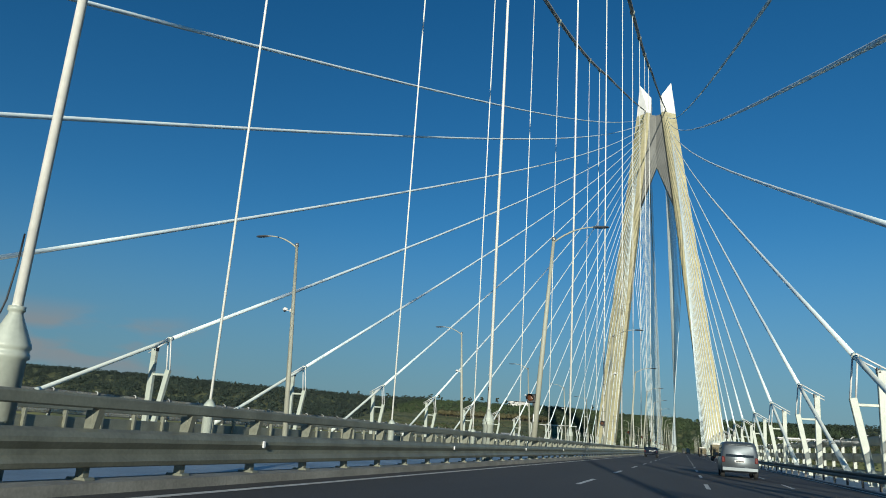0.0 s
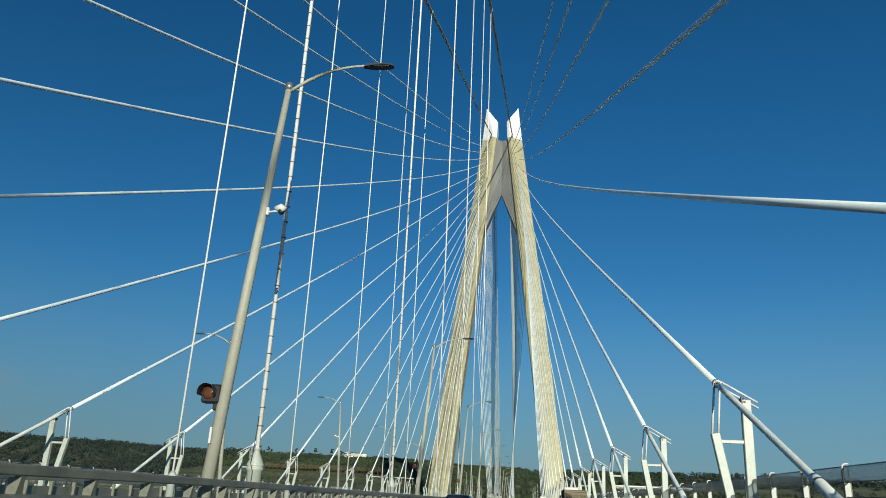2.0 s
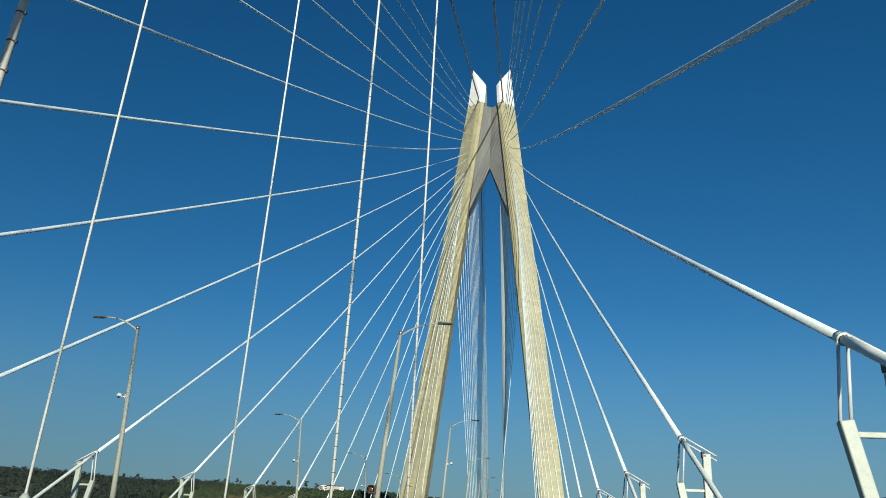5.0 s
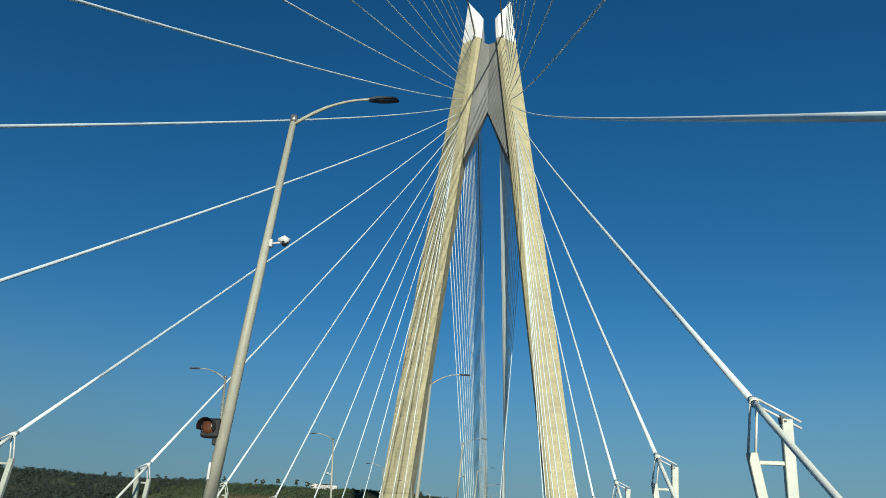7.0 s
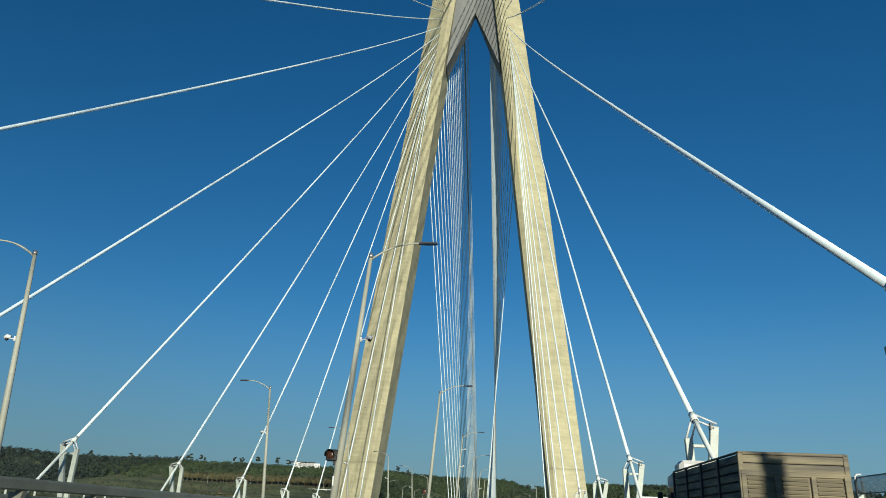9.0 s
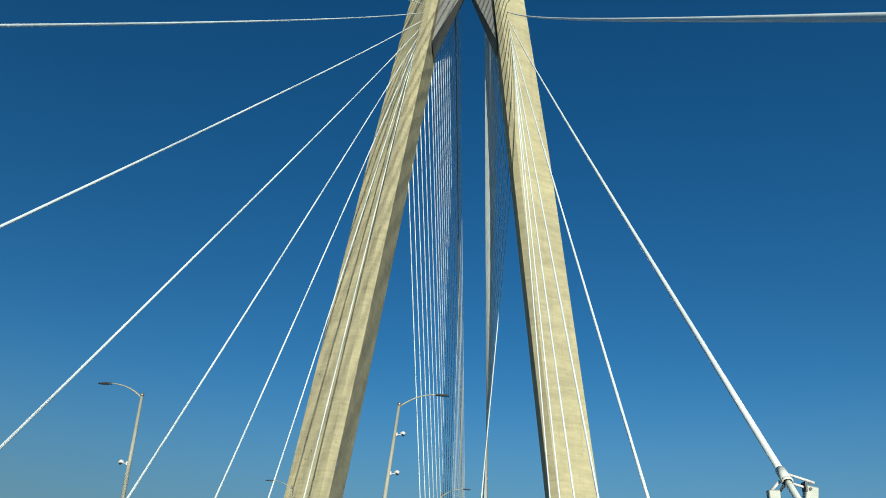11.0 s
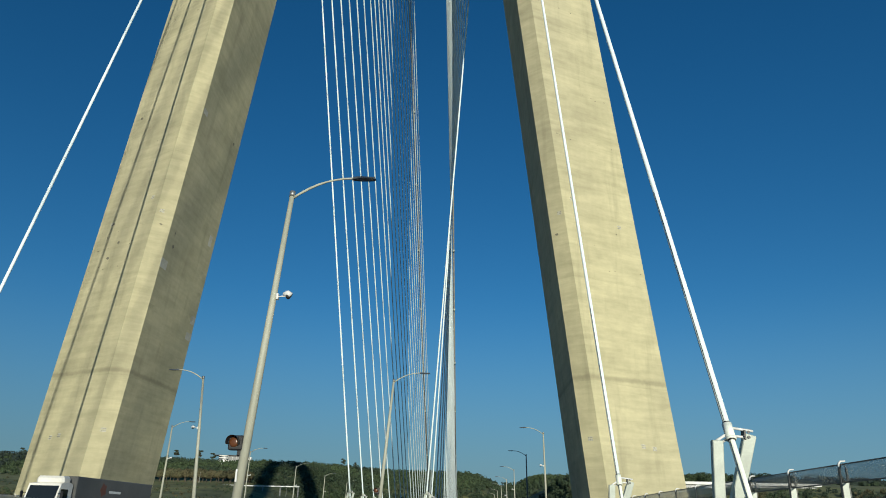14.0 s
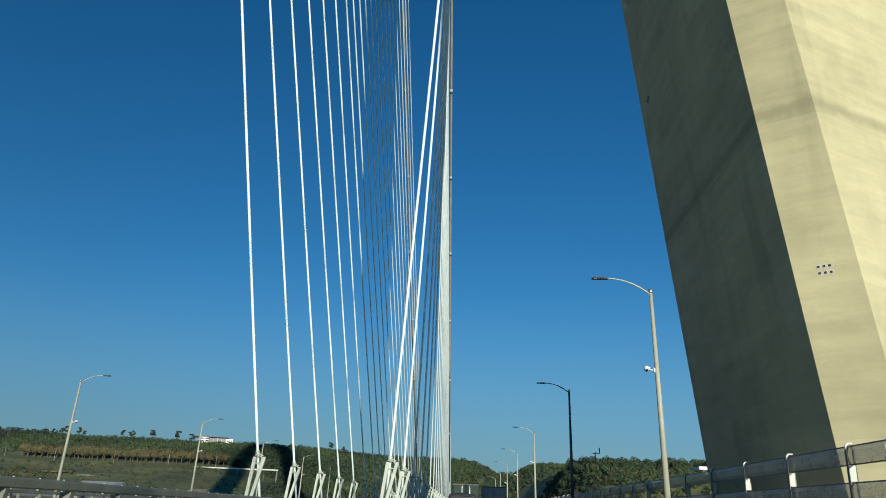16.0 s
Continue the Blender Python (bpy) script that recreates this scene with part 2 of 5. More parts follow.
# the blue of skylight on the deck is put into this base colour
DECK_SKY_TINT = material("median_deck_sky_tint", (0.26, 0.31, 0.36), 0.45, scale=0.4, vary=0.18, fine=14, bump=0.1, second=(0.17, 0.205, 0.24))
KERB = material("kerb_concrete", (0.28, 0.27, 0.23), 0.85, scale=1.2, vary=0.14, fine=20, bump=0.05)
LINE = material("road_line_paint", (0.72, 0.70, 0.63), 0.7, scale=3, vary=0.12, fine=40, bump=0.1, second=(0.5, 0.49, 0.45))
DECK_STEEL = material("deck_edge_steel", (0.42, 0.43, 0.42), 0.5, scale=0.3, vary=0.08, fine=6)


# ------------------------------------------------------------------ building tools
def mesh_of(name, verts, faces, mat, smooth=False):
    me = bpy.data.meshes.new(name)
    me.from_pydata([tuple(v) for v in verts], [], faces)
    me.materials.append(mat)
    bm = bmesh.new()
    bm.from_mesh(me)
    bmesh.ops.recalc_face_normals(bm, faces=bm.faces)
    bm.to_mesh(me)
    bm.free()
    if smooth:
        me.polygons.foreach_set("use_smooth", [True] * len(me.polygons))
    return me


def part(name, data, parent, label="", m=None):
    """One mesh object under a thing or a part."""
    ob = new(name, data)
    ob.parent = parent
    if m is not None:
        ob.matrix_basis = m
    return tagged(ob, label) if label else ob


def thing(name, label, category, m=None, group="", kind="", data=None):
    ob = new(name, data)
    if m is not None:
        ob.matrix_basis = m
    return tagged(ob, label, category, group, kind)


class Shape:
    """Collects boxes, tubes and prisms into one mesh."""

    def __init__(self):
        self.v, self.f = [], []

    def add(self, verts, faces):
        o = len(self.v)
        self.v += [Vector(p) for p in verts]
        self.f += [[i + o for i in f] for f in faces]
        return self

    def box(self, lo, hi, bevel=0.0, m=None):
        bm = bmesh.new()
        c = [(lo[i] + hi[i]) / 2 for i in range(3)]
        s = [hi[i] - lo[i] for i in range(3)]
        bmesh.ops.create_cube(bm, size=1, matrix=Matrix.Translation(c) @ Matrix.Diagonal((*s, 1)))
        if bevel:
            bmesh.ops.bevel(bm, geom=bm.edges[:], offset=min(bevel, 0.45 * min(s)), segments=1, affect="EDGES")
        bm.verts.ensure_lookup_table()
        self.add([(m @ v.co if m else v.co) for v in bm.verts], [[v.index for v in f.verts] for f in bm.faces])
        bm.free()
        return self

    def beam(self, a, b, w, h, side=(1, 0, 0), bevel=0.0):
        """A box from a to b, w wide along side, h deep."""
        a, b = Vector(a), Vector(b)
        d = (b - a).normalized()
        s = Vector(side)
        s = (s - d * s.dot(d)).normalized()
        u = d.cross(s)
        m = Matrix((s, u, d)).transposed().to_4x4()
        m.translation = a
        return self.box((-w / 2, -h / 2, 0), (w / 2, h / 2, (b - a).length), bevel, m)

    def tube(self, pts, radii, n=8, caps=True):
        pts = [Vector(p) for p in pts]
        if not hasattr(radii, "__len__"):
            radii = [radii] * len(pts)
        rings, prev = [], None
        for i, p in enumerate(pts):
            d = (pts[min(i + 1, len(pts) - 1)] - pts[max(i - 1, 0)]).normalized()
            ref = prev or (Vector((1, 0, 0)) if abs(d.x) < 0.9 else Vector((0, 0, 1)))
            s = (ref - d * ref.dot(d)).normalized()
            u = d.cross(s)
            prev = s
            rings.append([p + radii[i] * (math.cos(2 * math.pi * k / n) * s + math.sin(2 * math.pi * k / n) * u) for k in range(n)])
        v = [q for r in rings for q in r]
        f = [[i * n + k, i * n + (k + 1) % n, (i + 1) * n + (k + 1) % n, (i + 1) * n + k] for i in range(len(pts) - 1) for k in range(n)]
        if caps:
            f += [list(range(n))[::-1], [(len(pts) - 1) * n + k for k in range(n)]]
        return self.add(v, f)

    def prism(self, profile, place, a, b, close=True):
        """A profile of 2D points swept from a to b; place(u, v, s) gives the point."""
        n = len(profile)
        v = [place(u, w, s) for s in (a, b) for u, w in profile]
        f = [[k, (k + 1) % n, n + (k + 1) % n, n + k] for k in range(n if close else n - 1)]
        if close:
            f += [list(range(n))[::-1], list(range(n, 2 * n))]
        return self.add(v, f)

    def mesh(self, name, mat, smooth=False):
        return mesh_of(name, self.v, self.f, mat, smooth)


def road_z(x):
    """Height of the carriageway: it falls 2 % to both edges."""
    return -0.02 * (abs(x) - 15.2)


# ------------------------------------------------------------------ deck
Y_NEAR, Y_TOWER, Y_END = -720.0, 0.0, 600.0
EDGE = 29.2


def strip(name, xs, y0, y1, mat, up=0.0, step=30.0, label="", kind="structure", thick=0.0, category=""):
    """A sheet across the stations xs that follows the crossfall."""
    ys = np.arange(y0, y1 + 0.1, step)
    v = [(x, y, road_z(x) + up) for y in ys for x in xs]
    n = len(xs)
    f = [[j * n + i, j * n + i + 1, (j + 1) * n + i + 1, (j + 1) * n + i] for j in range(len(ys) - 1) for i in range(n - 1)]
    if thick:
        o = len(v)
        v += [(x, y, z - thick) for x, y, z in v]
        f += [[o + k for k in q[::-1]] for q in f]
        m = len(ys)
        for j in range(m - 1):
            f.append([j * n, (j + 1) * n, o + (j + 1) * n, o + j * n])
            f.append([j * n + n - 1, o + j * n + n - 1, o + (j + 1) * n + n - 1, (j + 1) * n + n - 1])
    ob = new(name, mesh_of(name, v, f, mat))
    return tagged(ob, label, category or "road", kind=kind)


for s in (1, -1):
    xs = [s * 8.55, s * 12, s * 16, s * 20, s * 24.6]
    strip("road", xs if s > 0 else xs[::-1], Y_NEAR, Y_END, ASPHALT, label="dark asphalt carriageway with dashed white lane lines", thick=0.08)
    xs = [s * 8.0, s * 8.55]
    strip("kerb", xs if s > 0 else xs[::-1], Y_NEAR, Y_END, KERB, up=0.14, label="weathered concrete kerb under the guardrail", thick=0.3, category="kerb")
    xs = [s * 24.6, s * EDGE]
    strip("pavement", xs if s > 0 else xs[::-1], Y_NEAR, 200.0, DECK_SKY_TINT, up=0.05, label="coated steel walkway along the deck edge", thick=0.3, category="walkway")
# median looks blue from skylight painted into its colour
strip("median", [-8.0, 0.0, 8.0], Y_NEAR, Y_END, DECK_SKY_TINT, up=-0.25, label="coated median deck between the carriageways, skylight's blue put into its grey", thick=0.3, category="median")
# steel box girder under the deck
g = Shape()
g.prism([(-29.2, -0.75), (29.2, -0.75), (22, -5.2), (-22, -5.2)], lambda u, w, s: (u, s, w), Y_NEAR, 200.0)
tagged(new("girder", g.mesh("girder", DECK_STEEL)), "grey steel box girder under the deck", "bridge deck", kind="structure")

# lane lines
marks = Shape()
for s in (1, -1):
    for x, w in ((9.1, 0.18), (23.95, 0.18)):
        for y in np.arange(-700, 600, 40):
            marks.add([(s * (x - w / 2), y, road_z(x) + 0.006), (s * (x + w / 2), y, road_z(x) + 0.006), (s * (x + w / 2), y + 40, road_z(x) + 0.006), (s * (x - w / 2), y + 40, road_z(x) + 0.006)], [[0, 1, 2, 3]])
    for x, ph in ((12.8, 0.0), (16.5, 5.0), (20.2, 2.0)):
        for y in np.arange(-700 + ph, 580, 12.0):
            marks.add([(s * (x - 0.075), y, road_z(x) + 0.006), (s * (x + 0.075), y, road_z(x) + 0.006), (s * (x + 0.075), y + 4.2, road_z(x) + 0.006), (s * (x - 0.075), y + 4.2, road_z(x) + 0.006)], [[0, 1, 2, 3]])
tagged(new("lane_markings", marks.mesh("lane_markings", LINE)), "worn white painted lane lines on asphalt", "road marking", kind="stuff")

# ------------------------------------------------------------------ tower
# leg section: x at the deck's level, change of x with height, y
LEG = [(29.9, 0.1057, 1.0), (31.85, 0.1066, -0.4), (42.5, 0.110, 5.2), (42.5, 0.110, 12.4), (31.85, 0.1066, 18.0), (29.9, 0.1057, 16.6)]


def leg_x(i, z):
    x = LEG[i][0] - LEG[i][1] * z
    return x - 0.013 * (z - 130) if i in (2, 3) and z > 130 else x


tower = thing("bridge_tower", "tall pale concrete A-shaped bridge tower with white steel tips", "bridge tower")
LEVELS = [-75, -30, 0, 18.2, 40, 63, 85, 108, 130, 152, 175, 198, 221, 245]
for s in (1, -1):
    sh = Shape()
    for z in LEVELS:
        sh.v += [Vector((s * leg_x(i, z), LEG[i][2], z)) for i in range(6)]
    for j in range(len(LEVELS) - 1):
        sh.f += [[6 * j + i, 6 * j + (i + 1) % 6, 6 * j + 6 + (i + 1) % 6, 6 * j + 6 + i] for i in range(6)]
    sh.f += [[5, 4, 3, 2, 1, 0], [6 * (len(LEVELS) - 1) + i for i in range(6)]]
    leg = part("leg", sh.mesh("leg", CONCRETE), tower, "pale yellowish concrete leg with lift joints and stains")
    cap = Shape()
    z0, zt = 245.0, 267.7
    ring0 = [(s * (leg_x(i, z0) - (0 if i in (2, 3) else 0.25)), LEG[i][2] - (0.02 if i in (1, 2) else 0), z0 + 0.004) for i in range(6)]
    tops = (257.5, 259.0, 268.2, 262.0, 257.0, 256.0)
    ring1 = [(s * (3.1 if i in (0, 5) else (4.6 if i in (1, 4) else 11.3)), 0.2 if i == 2 else LEG[i][2], tops[i]) for i in range(6)]
    cap.add(ring0 + ring1, [[i, (i + 1) % 6, 6 + (i + 1) % 6, 6 + i] for i in range(6)] + [[5, 4, 3, 2, 1, 0], [6, 7, 10, 11], [7, 8, 9, 10]])
    part("cap", cap.mesh("cap", WHITE_STEEL), leg, "white steel pointed tip")
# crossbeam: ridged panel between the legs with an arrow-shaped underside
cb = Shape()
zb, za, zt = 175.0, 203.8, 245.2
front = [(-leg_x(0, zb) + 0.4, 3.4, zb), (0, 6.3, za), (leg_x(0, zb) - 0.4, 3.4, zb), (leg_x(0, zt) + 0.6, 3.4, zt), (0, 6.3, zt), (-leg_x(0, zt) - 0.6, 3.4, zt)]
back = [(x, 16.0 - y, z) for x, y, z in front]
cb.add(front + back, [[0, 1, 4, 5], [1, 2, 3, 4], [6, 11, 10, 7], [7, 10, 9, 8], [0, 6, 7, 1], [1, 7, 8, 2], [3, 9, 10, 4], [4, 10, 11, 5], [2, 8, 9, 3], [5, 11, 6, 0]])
# shade between the legs comes from the dark base colour
part("crossbeam", cb.mesh("crossbeam", BEAM_SHADE_CONCRETE), tower, "concrete crossbeam with arrow-shaped underside, its shade put into the grey")


# ------------------------------------------------------------------ cables
def bowed(a, b, c=6000.0, n=24):
    """A cable from a to b that sags under its weight."""
    a, b = Vector(a), Vector(b)
    L = (b - a).length
    s = L * L / (8 * c)
    return [a.lerp(b, i / n) - Vector((0, 0, 4 * s * (i / n) * (1 - i / n))) for i in range(n + 1)]


CLAMP_Z = [8.3, 8.25, 7.9, 7.72, 7.85, 7.68, 7.64, 7.6, 7.65, 7.55, 7.5, 7.56, 7.68, 7.58, 7.3, 6.95, 6.65, 6.32, 5.64, 5.6, 5.18, 4.57]
BX = 26.14


def damper_frame(cz, k):
    """The white steel frame that steadies a stay near the deck; local x outwards, origin on the deck under the clamp."""
    fr = thing("damper_frame", "white painted steel damper frame holding a stay cable", "cable damper", group="damper frames along the deck")
    cz -= 0.28 * max(0.0, min(1.0, (k - 10) / 3.0))
    q = max(0.0, min(1.0, (k - 6) / 8.0))       # the frames change towards the tower
    t1 = (-0.28 - 0.2 * q, 0.0, cz - 2.62 + 2.27 * min(1.0, 1.25 * q))
    t2 = (1.42 - 0.55 * q, 0.0, cz - 0.85 + 0.75 * q)
    b1, b2 = (0.55 - 1.25 * q, 0.3 * q, -0.2), (1.28 - 1.85 * q, 0.5 * q, -0.2)
    part("post", Shape().beam(b1, t1, 0.44, 0.34, (1, 0, 0), 0.03).mesh("post", BRACKET), fr)
    part("post", Shape().beam(b2, t2, 0.48, 0.36, (1, 0, 0), 0.03).mesh("post", BRACKET), fr)
    zs = t1[2] - 0.42
    if q < 0.7:
        part("strut", Shape().beam((t1[0] + 0.15, 0, zs), (t2[0] - 0.2, 0, zs), 0.18, 0.18, (0, 1, 0), 0.02).mesh("strut", BRACKET), fr)
    for dx in (-0.16, 0.16):
        part("rod", Shape().tube([(t1[0] + dx, -0.02, t1[2] - 0.1), (-0.02 + dx * 0.9, -0.12, cz - 0.15)], 0.06, 8).mesh("rod", WHITE, True), fr)
    for dz in (-0.16, 0.16):
        part("rod", Shape().tube([(0.08, -0.08, cz + dz), (t2[0] + (0.62 if q < 0.25 else 0.15), 0.0, t2[2] + dz * 0.9 + (-0.25 if q < 0.25 else 0.0))], 0.055, 8).mesh("rod", WHITE, True), fr)
    plate = Shape().box((t2[0] - 0.28, -0.19, t2[2] - 0.22), (t2[0] - 0.2, 0.19, t2[2] + 0.16), 0.01)
    for dz in (-0.12, 0.08):
        plate.tube([(t2[0] - 0.1, -0.19, t2[2] + dz), (t2[0] - 0.1, -0.22, t2[2] + dz)], 0.06, 8)
    part("bolt_plate", plate.mesh("bolt_plate", BLACK), fr, "dark bolted end plate")
    part("foot_plate", Shape().box((min(b1[0], b2[0]) - 0.4, -0.4, -0.25), (max(b1[0], b2[0]) + 0.4, 0.8, -0.14), 0.02).mesh("foot_plate", BRACKET), fr)
    return fr


for idx in range(22):
    k = idx - 4
    yk, cz = -442.09 + 24.0 * k, CLAMP_Z[idx]
    zt = 226.4 - 3.7 * k
    for s in (1, -1):
        tx = s * (leg_x(1, zt) + 2.4)
        top = Vector((tx, 1.2, zt))
        clamp = Vector((s * BX, yk, cz))
        run = bowed(clamp, top)
        d = (run[0] - run[1]).normalized()
        cl = 0.18 if k < 8 else 0.35
        low = clamp + d * ((cz - 0.1) / -d.z)
        st = thing("stay_cable", "long white sheathed stay cable rising to the tower", "stay cable", group="stay cables of the main span")
        sheath_r = 0.17 - 0.03 * max(0.0, min(1.0, (k - 4) / 8))
        part("sheath", Shape().tube(run, sheath_r, 10).mesh("sheath", STAY, True), st)
        part("lower_pipe", Shape().tube([low.lerp(clamp, i / 8) for i in range(9)], sheath_r * 0.95, 12).mesh("lower_pipe", PIPE, True), st, "cream painted pipe below the collar")
        part("guide_pipe", Shape().tube([low, low.lerp(clamp, 0.3), low.lerp(clamp, 0.315)], [0.215, 0.215, 0.2], 14).mesh("guide_pipe", PIPE, True), st, "thicker white pipe at the deck anchorage")
        part("pipe_ring", Shape().tube([low.lerp(clamp, 0.285), low.lerp(clamp, 0.292)], 0.225, 14).mesh("pipe_ring", SMOKE_STEEL, True), st, "dark ring on the pipe")
        clamp = clamp + d * (0.3 * max(0.0, min(1.0, (k - 10) / 3.0)))
        part("clamp", Shape().tube([clamp + d * cl, clamp - d * cl], 0.2, 14).tube([clamp + d * cl, clamp + d * (cl - 0.08)], 0.22, 14).mesh("clamp", PIPE, True), st, "white collar")
        for e in (1, -1):
            part("seal_ring", Shape().tube([clamp + d * (cl + 0.004) * e, clamp + d * (cl + 0.06) * e], 0.165, 10).mesh("seal_ring", BLACK, True), st, "black rubber seal")
        if k > 12:
            part("seam", Shape().tube([low + Vector((-s * 0.1, -0.11, 0)), clamp + Vector((-s * 0.1, -0.11, 0)), clamp - d * 14 + Vector((-s * 0.1, -0.11, 0))], 0.012, 5).mesh("seam", BLACK), st)
        base = damper_frame(cz, k)
        base.matrix_basis = Matrix.Translation((s * BX, yk, 0)) @ Matrix.Diagonal((s, 1, 1, 1))

# stays of the side span, anchored in the median
for idx in range(21):
    yk = 52.66 + 17.65 * min(idx, 6) + 14.5 * max(0, idx - 6)
    zt = 127.5 + 7.4 * min(idx, 6) + 4.7 * max(0, idx - 6)
    for s in (1, -1):
        foot, top = Vector((s * 7.2, yk, 6.3)), Vector((s * (leg_x(4, zt) - 1.5), 14.8, zt))
        run = bowed(foot, top, n=12)
        d = (run[0] - run[1]).normalized()
        low = foot + d * 6.0
        st = thing("stay_cable", "white sheathed stay cable of the side span", "stay cable", group="stay cables of the side span")
        part("sheath", Shape().tube([low] + run, 0.15, 8).mesh("sheath", STAY, True), st)
        part("clamp", Shape().tube([foot + d * 0.4, foot - d * 0.3], 0.24, 8).mesh("clamp", BRACKET, True), st)
        fr = thing("damper_frame", "tall slanting white damper frame standing in the median", "cable damper", group="damper frames in the median")
        x0 = s * 7.2
        for b0, b1 in ((-1.0, -0.25), (-0.72, 0.78)):
            part("post", Shape().beam((x0 + b0, yk + 0.25, -0.2), (x0 + b1, yk, 6.0), 0.36, 0.3, (1, 0, 0), 0.03).mesh("post", BRACKET), fr)
            part("post_cover", Shape().box((x0 + b1 - 0.2, yk - 0.18, 5.96), (x0 + b1 + 0.2, yk + 0.18, 6.06), 0.02).mesh("post_cover", BLACK), fr, "dark bolted cover")
            for dz in (-0.13, 0.07):
                part("rod", Shape().tube([(x0 + b1, yk, 5.9 + dz), (x0 + (0.1 if b1 > 0 else -0.1), yk - 0.05, 6.3 + dz)], 0.05, 6).mesh("rod", WHITE, True), fr)
        part("strut", Shape().beam((x0 - 0.4, yk, 5.3), (x0 + 0.62, yk, 5.3), 0.12, 0.12, (0, 1, 0), 0.02).mesh("strut", BRACKET), fr)
        part("foot_plate", Shape().box((x0 - 1.5, yk - 0.2, -0.26), (x0 - 0.3, yk + 0.7, -0.16), 0.02).mesh("foot_plate", BRACKET), fr)

# main cables
CX0 = 7.2


def cable_z(y):
    if y > 0:
        return 246.6 - 0.775 * y
    if y > -290:
        return 246.6 + 0.424 * y - 4.0 * (-y / 290) * (1 + y / 290)
    u = y + 290
    return 123.6 + 0.45 * u + 0.45 / (2 * 414) * u * u


def hanger_x(s):
    return 7.45 if s > 0 else 7.2


def cable_x(y, s):
    return CX0 + (hanger_x(s) - CX0) * min(1, max(0, -y / 290))


for s in (1, -1):
    mc = thing("main_cable", "thick brown-grey wrapped main suspension cable", "suspension cable")
    ys = list(np.arange(-720, -1, 12.0)) + [0]
    part("rope", Shape().tube([(s * cable_x(y, s), y - 0.3, cable_z(y)) for y in ys], 0.37, 10).mesh("rope", MAIN_CABLE, True), mc)
    part("back_rope", Shape().tube([(s * 7.2, y + 13, cable_z(y)) for y in (0, 60, 120, 180, 240, 300)], 0.37, 10).mesh("back_rope", MAIN_CABLE, True), mc)
    part("saddle", Shape().box((s * 7.2 - 0.7, -1.1, 245.2), (s * 7.2 + 0.7, 0.3, 247.4), 0.2).mesh("saddle", WHITE_STEEL), mc, "white saddle housing")
    band = Shape().tube([(0, -0.55, -0.2), (0, 0.55, 0.2)], 0.46, 10).mesh("clamp_band", BRACKET, True)
    for y in np.arange(12, 290, 24.0):
        part("clamp_band", band, mc, m=Matrix.Translation((s * 7.2, y + 13, cable_z(y))) @ Euler((radians(-60), 0, 0)).to_matrix().to_4x4())

# hangers
HY = [-485.85 + 25.02 * j for j in range(-8, 8)]


def bottle(r, cone, rope):
    """A bottle-shaped hanger socket: cylinder, flange, cone and neck."""
    zs = [(-0.5, r), (1.74, r), (1.76, r * 1.14), (1.81, r * 1.14), (1.83, r * 1.06), (1.87, r * 1.06), (1.89, r * 1.14), (1.93, r * 1.12), (cone - 0.04, rope * 1.35), (cone, rope * 1.3), (cone + 0.01, rope * 1.6), (cone + 0.07, rope * 1.6)]
    return Shape().tube([(0, 0, z) for z, _ in zs], [q for _, q in zs], 18)


ROPE_R, LONG_R = 0.068, 0.092
SOCKET = bottle(0.235, 2.36, ROPE_R).mesh("socket", BRACKET, True)
LONG_SOCKET = bottle(0.31, 2.42, LONG_R).mesh("socket", BRACKET, True)
SMALL_SOCKET = Shape().tube([(0, 0, -0.5), (0, 0, 1.6), (0, 0, 1.66), (0, 0, 1.9), (0, 0, 2.2)], [0.26, 0.26, 0.3, 0.3, 0.1], 12).mesh("socket", BRACKET, True)


def strap(r):
    """A thin dark strap round the rope with its lock at one side."""
    return Shape().tube([(0, 0, -0.014), (0, 0, 0.014)], r + 0.006, 10).box((r, -0.02, -0.025), (r + 0.035, 0.02, 0.025)).mesh("band", SMOKE_STEEL, True)


STRAP, LONG_STRAP = strap(ROPE_R), strap(LONG_R)
for j, y in enumerate(HY):
    for s in (1, -1):
        h = thing("hanger", "pale sheathed vertical hanger rope in a white bottle-shaped socket", "hanger cable", group="hangers under the main cables")
        top, x = cable_z(y), s * hanger_x(s)
        r = LONG_R if j == 15 else ROPE_R
        foot = Matrix.Translation((x, y, 0))
        part("rope", Shape().tube([(0, 0, 2.0), (0, 0, top)], r, 10).mesh("rope", HANGER, True), h, m=foot)
        part("socket", (LONG_SOCKET if j == 15 else SOCKET) if s > 0 else SMALL_SOCKET, h, m=foot)
        if s > 0 and j > 6:
            cable = [(-0.02, -0.27 if j != 15 else -0.345, 0.2), (0.03, -0.27 if j != 15 else -0.345, 1.7), (-0.05, -0.3 if j != 15 else -0.38, 1.95), (-0.06, -0.13, 2.5), (-0.05, -0.09, 3.0), (-0.04, -r - 0.02, 3.4)]
            part("cable", Shape().tube(cable, 0.013, 5).mesh("cable", BLACK, True), h, "thin black cable running down the socket", m=foot)
        part("cable_clamp", Shape().tube([(0, -0.7, -0.3), (0, 0.7, 0.3)], 0.5, 10).tube([(0, 0, -1.1), (0, 0, 0)], 0.2, 8).mesh("cable_clamp", BRACKET, True), h, m=foot @ Matrix.Translation((0, 0, top)))
        if s > 0 and j in (10, 11, 13, 14, 15):
            for z in np.arange(3.1, 24, 0.58):
                part("band", LONG_STRAP if j == 15 else STRAP, h, m=foot @ Matrix.Translation((0, 0, z)))


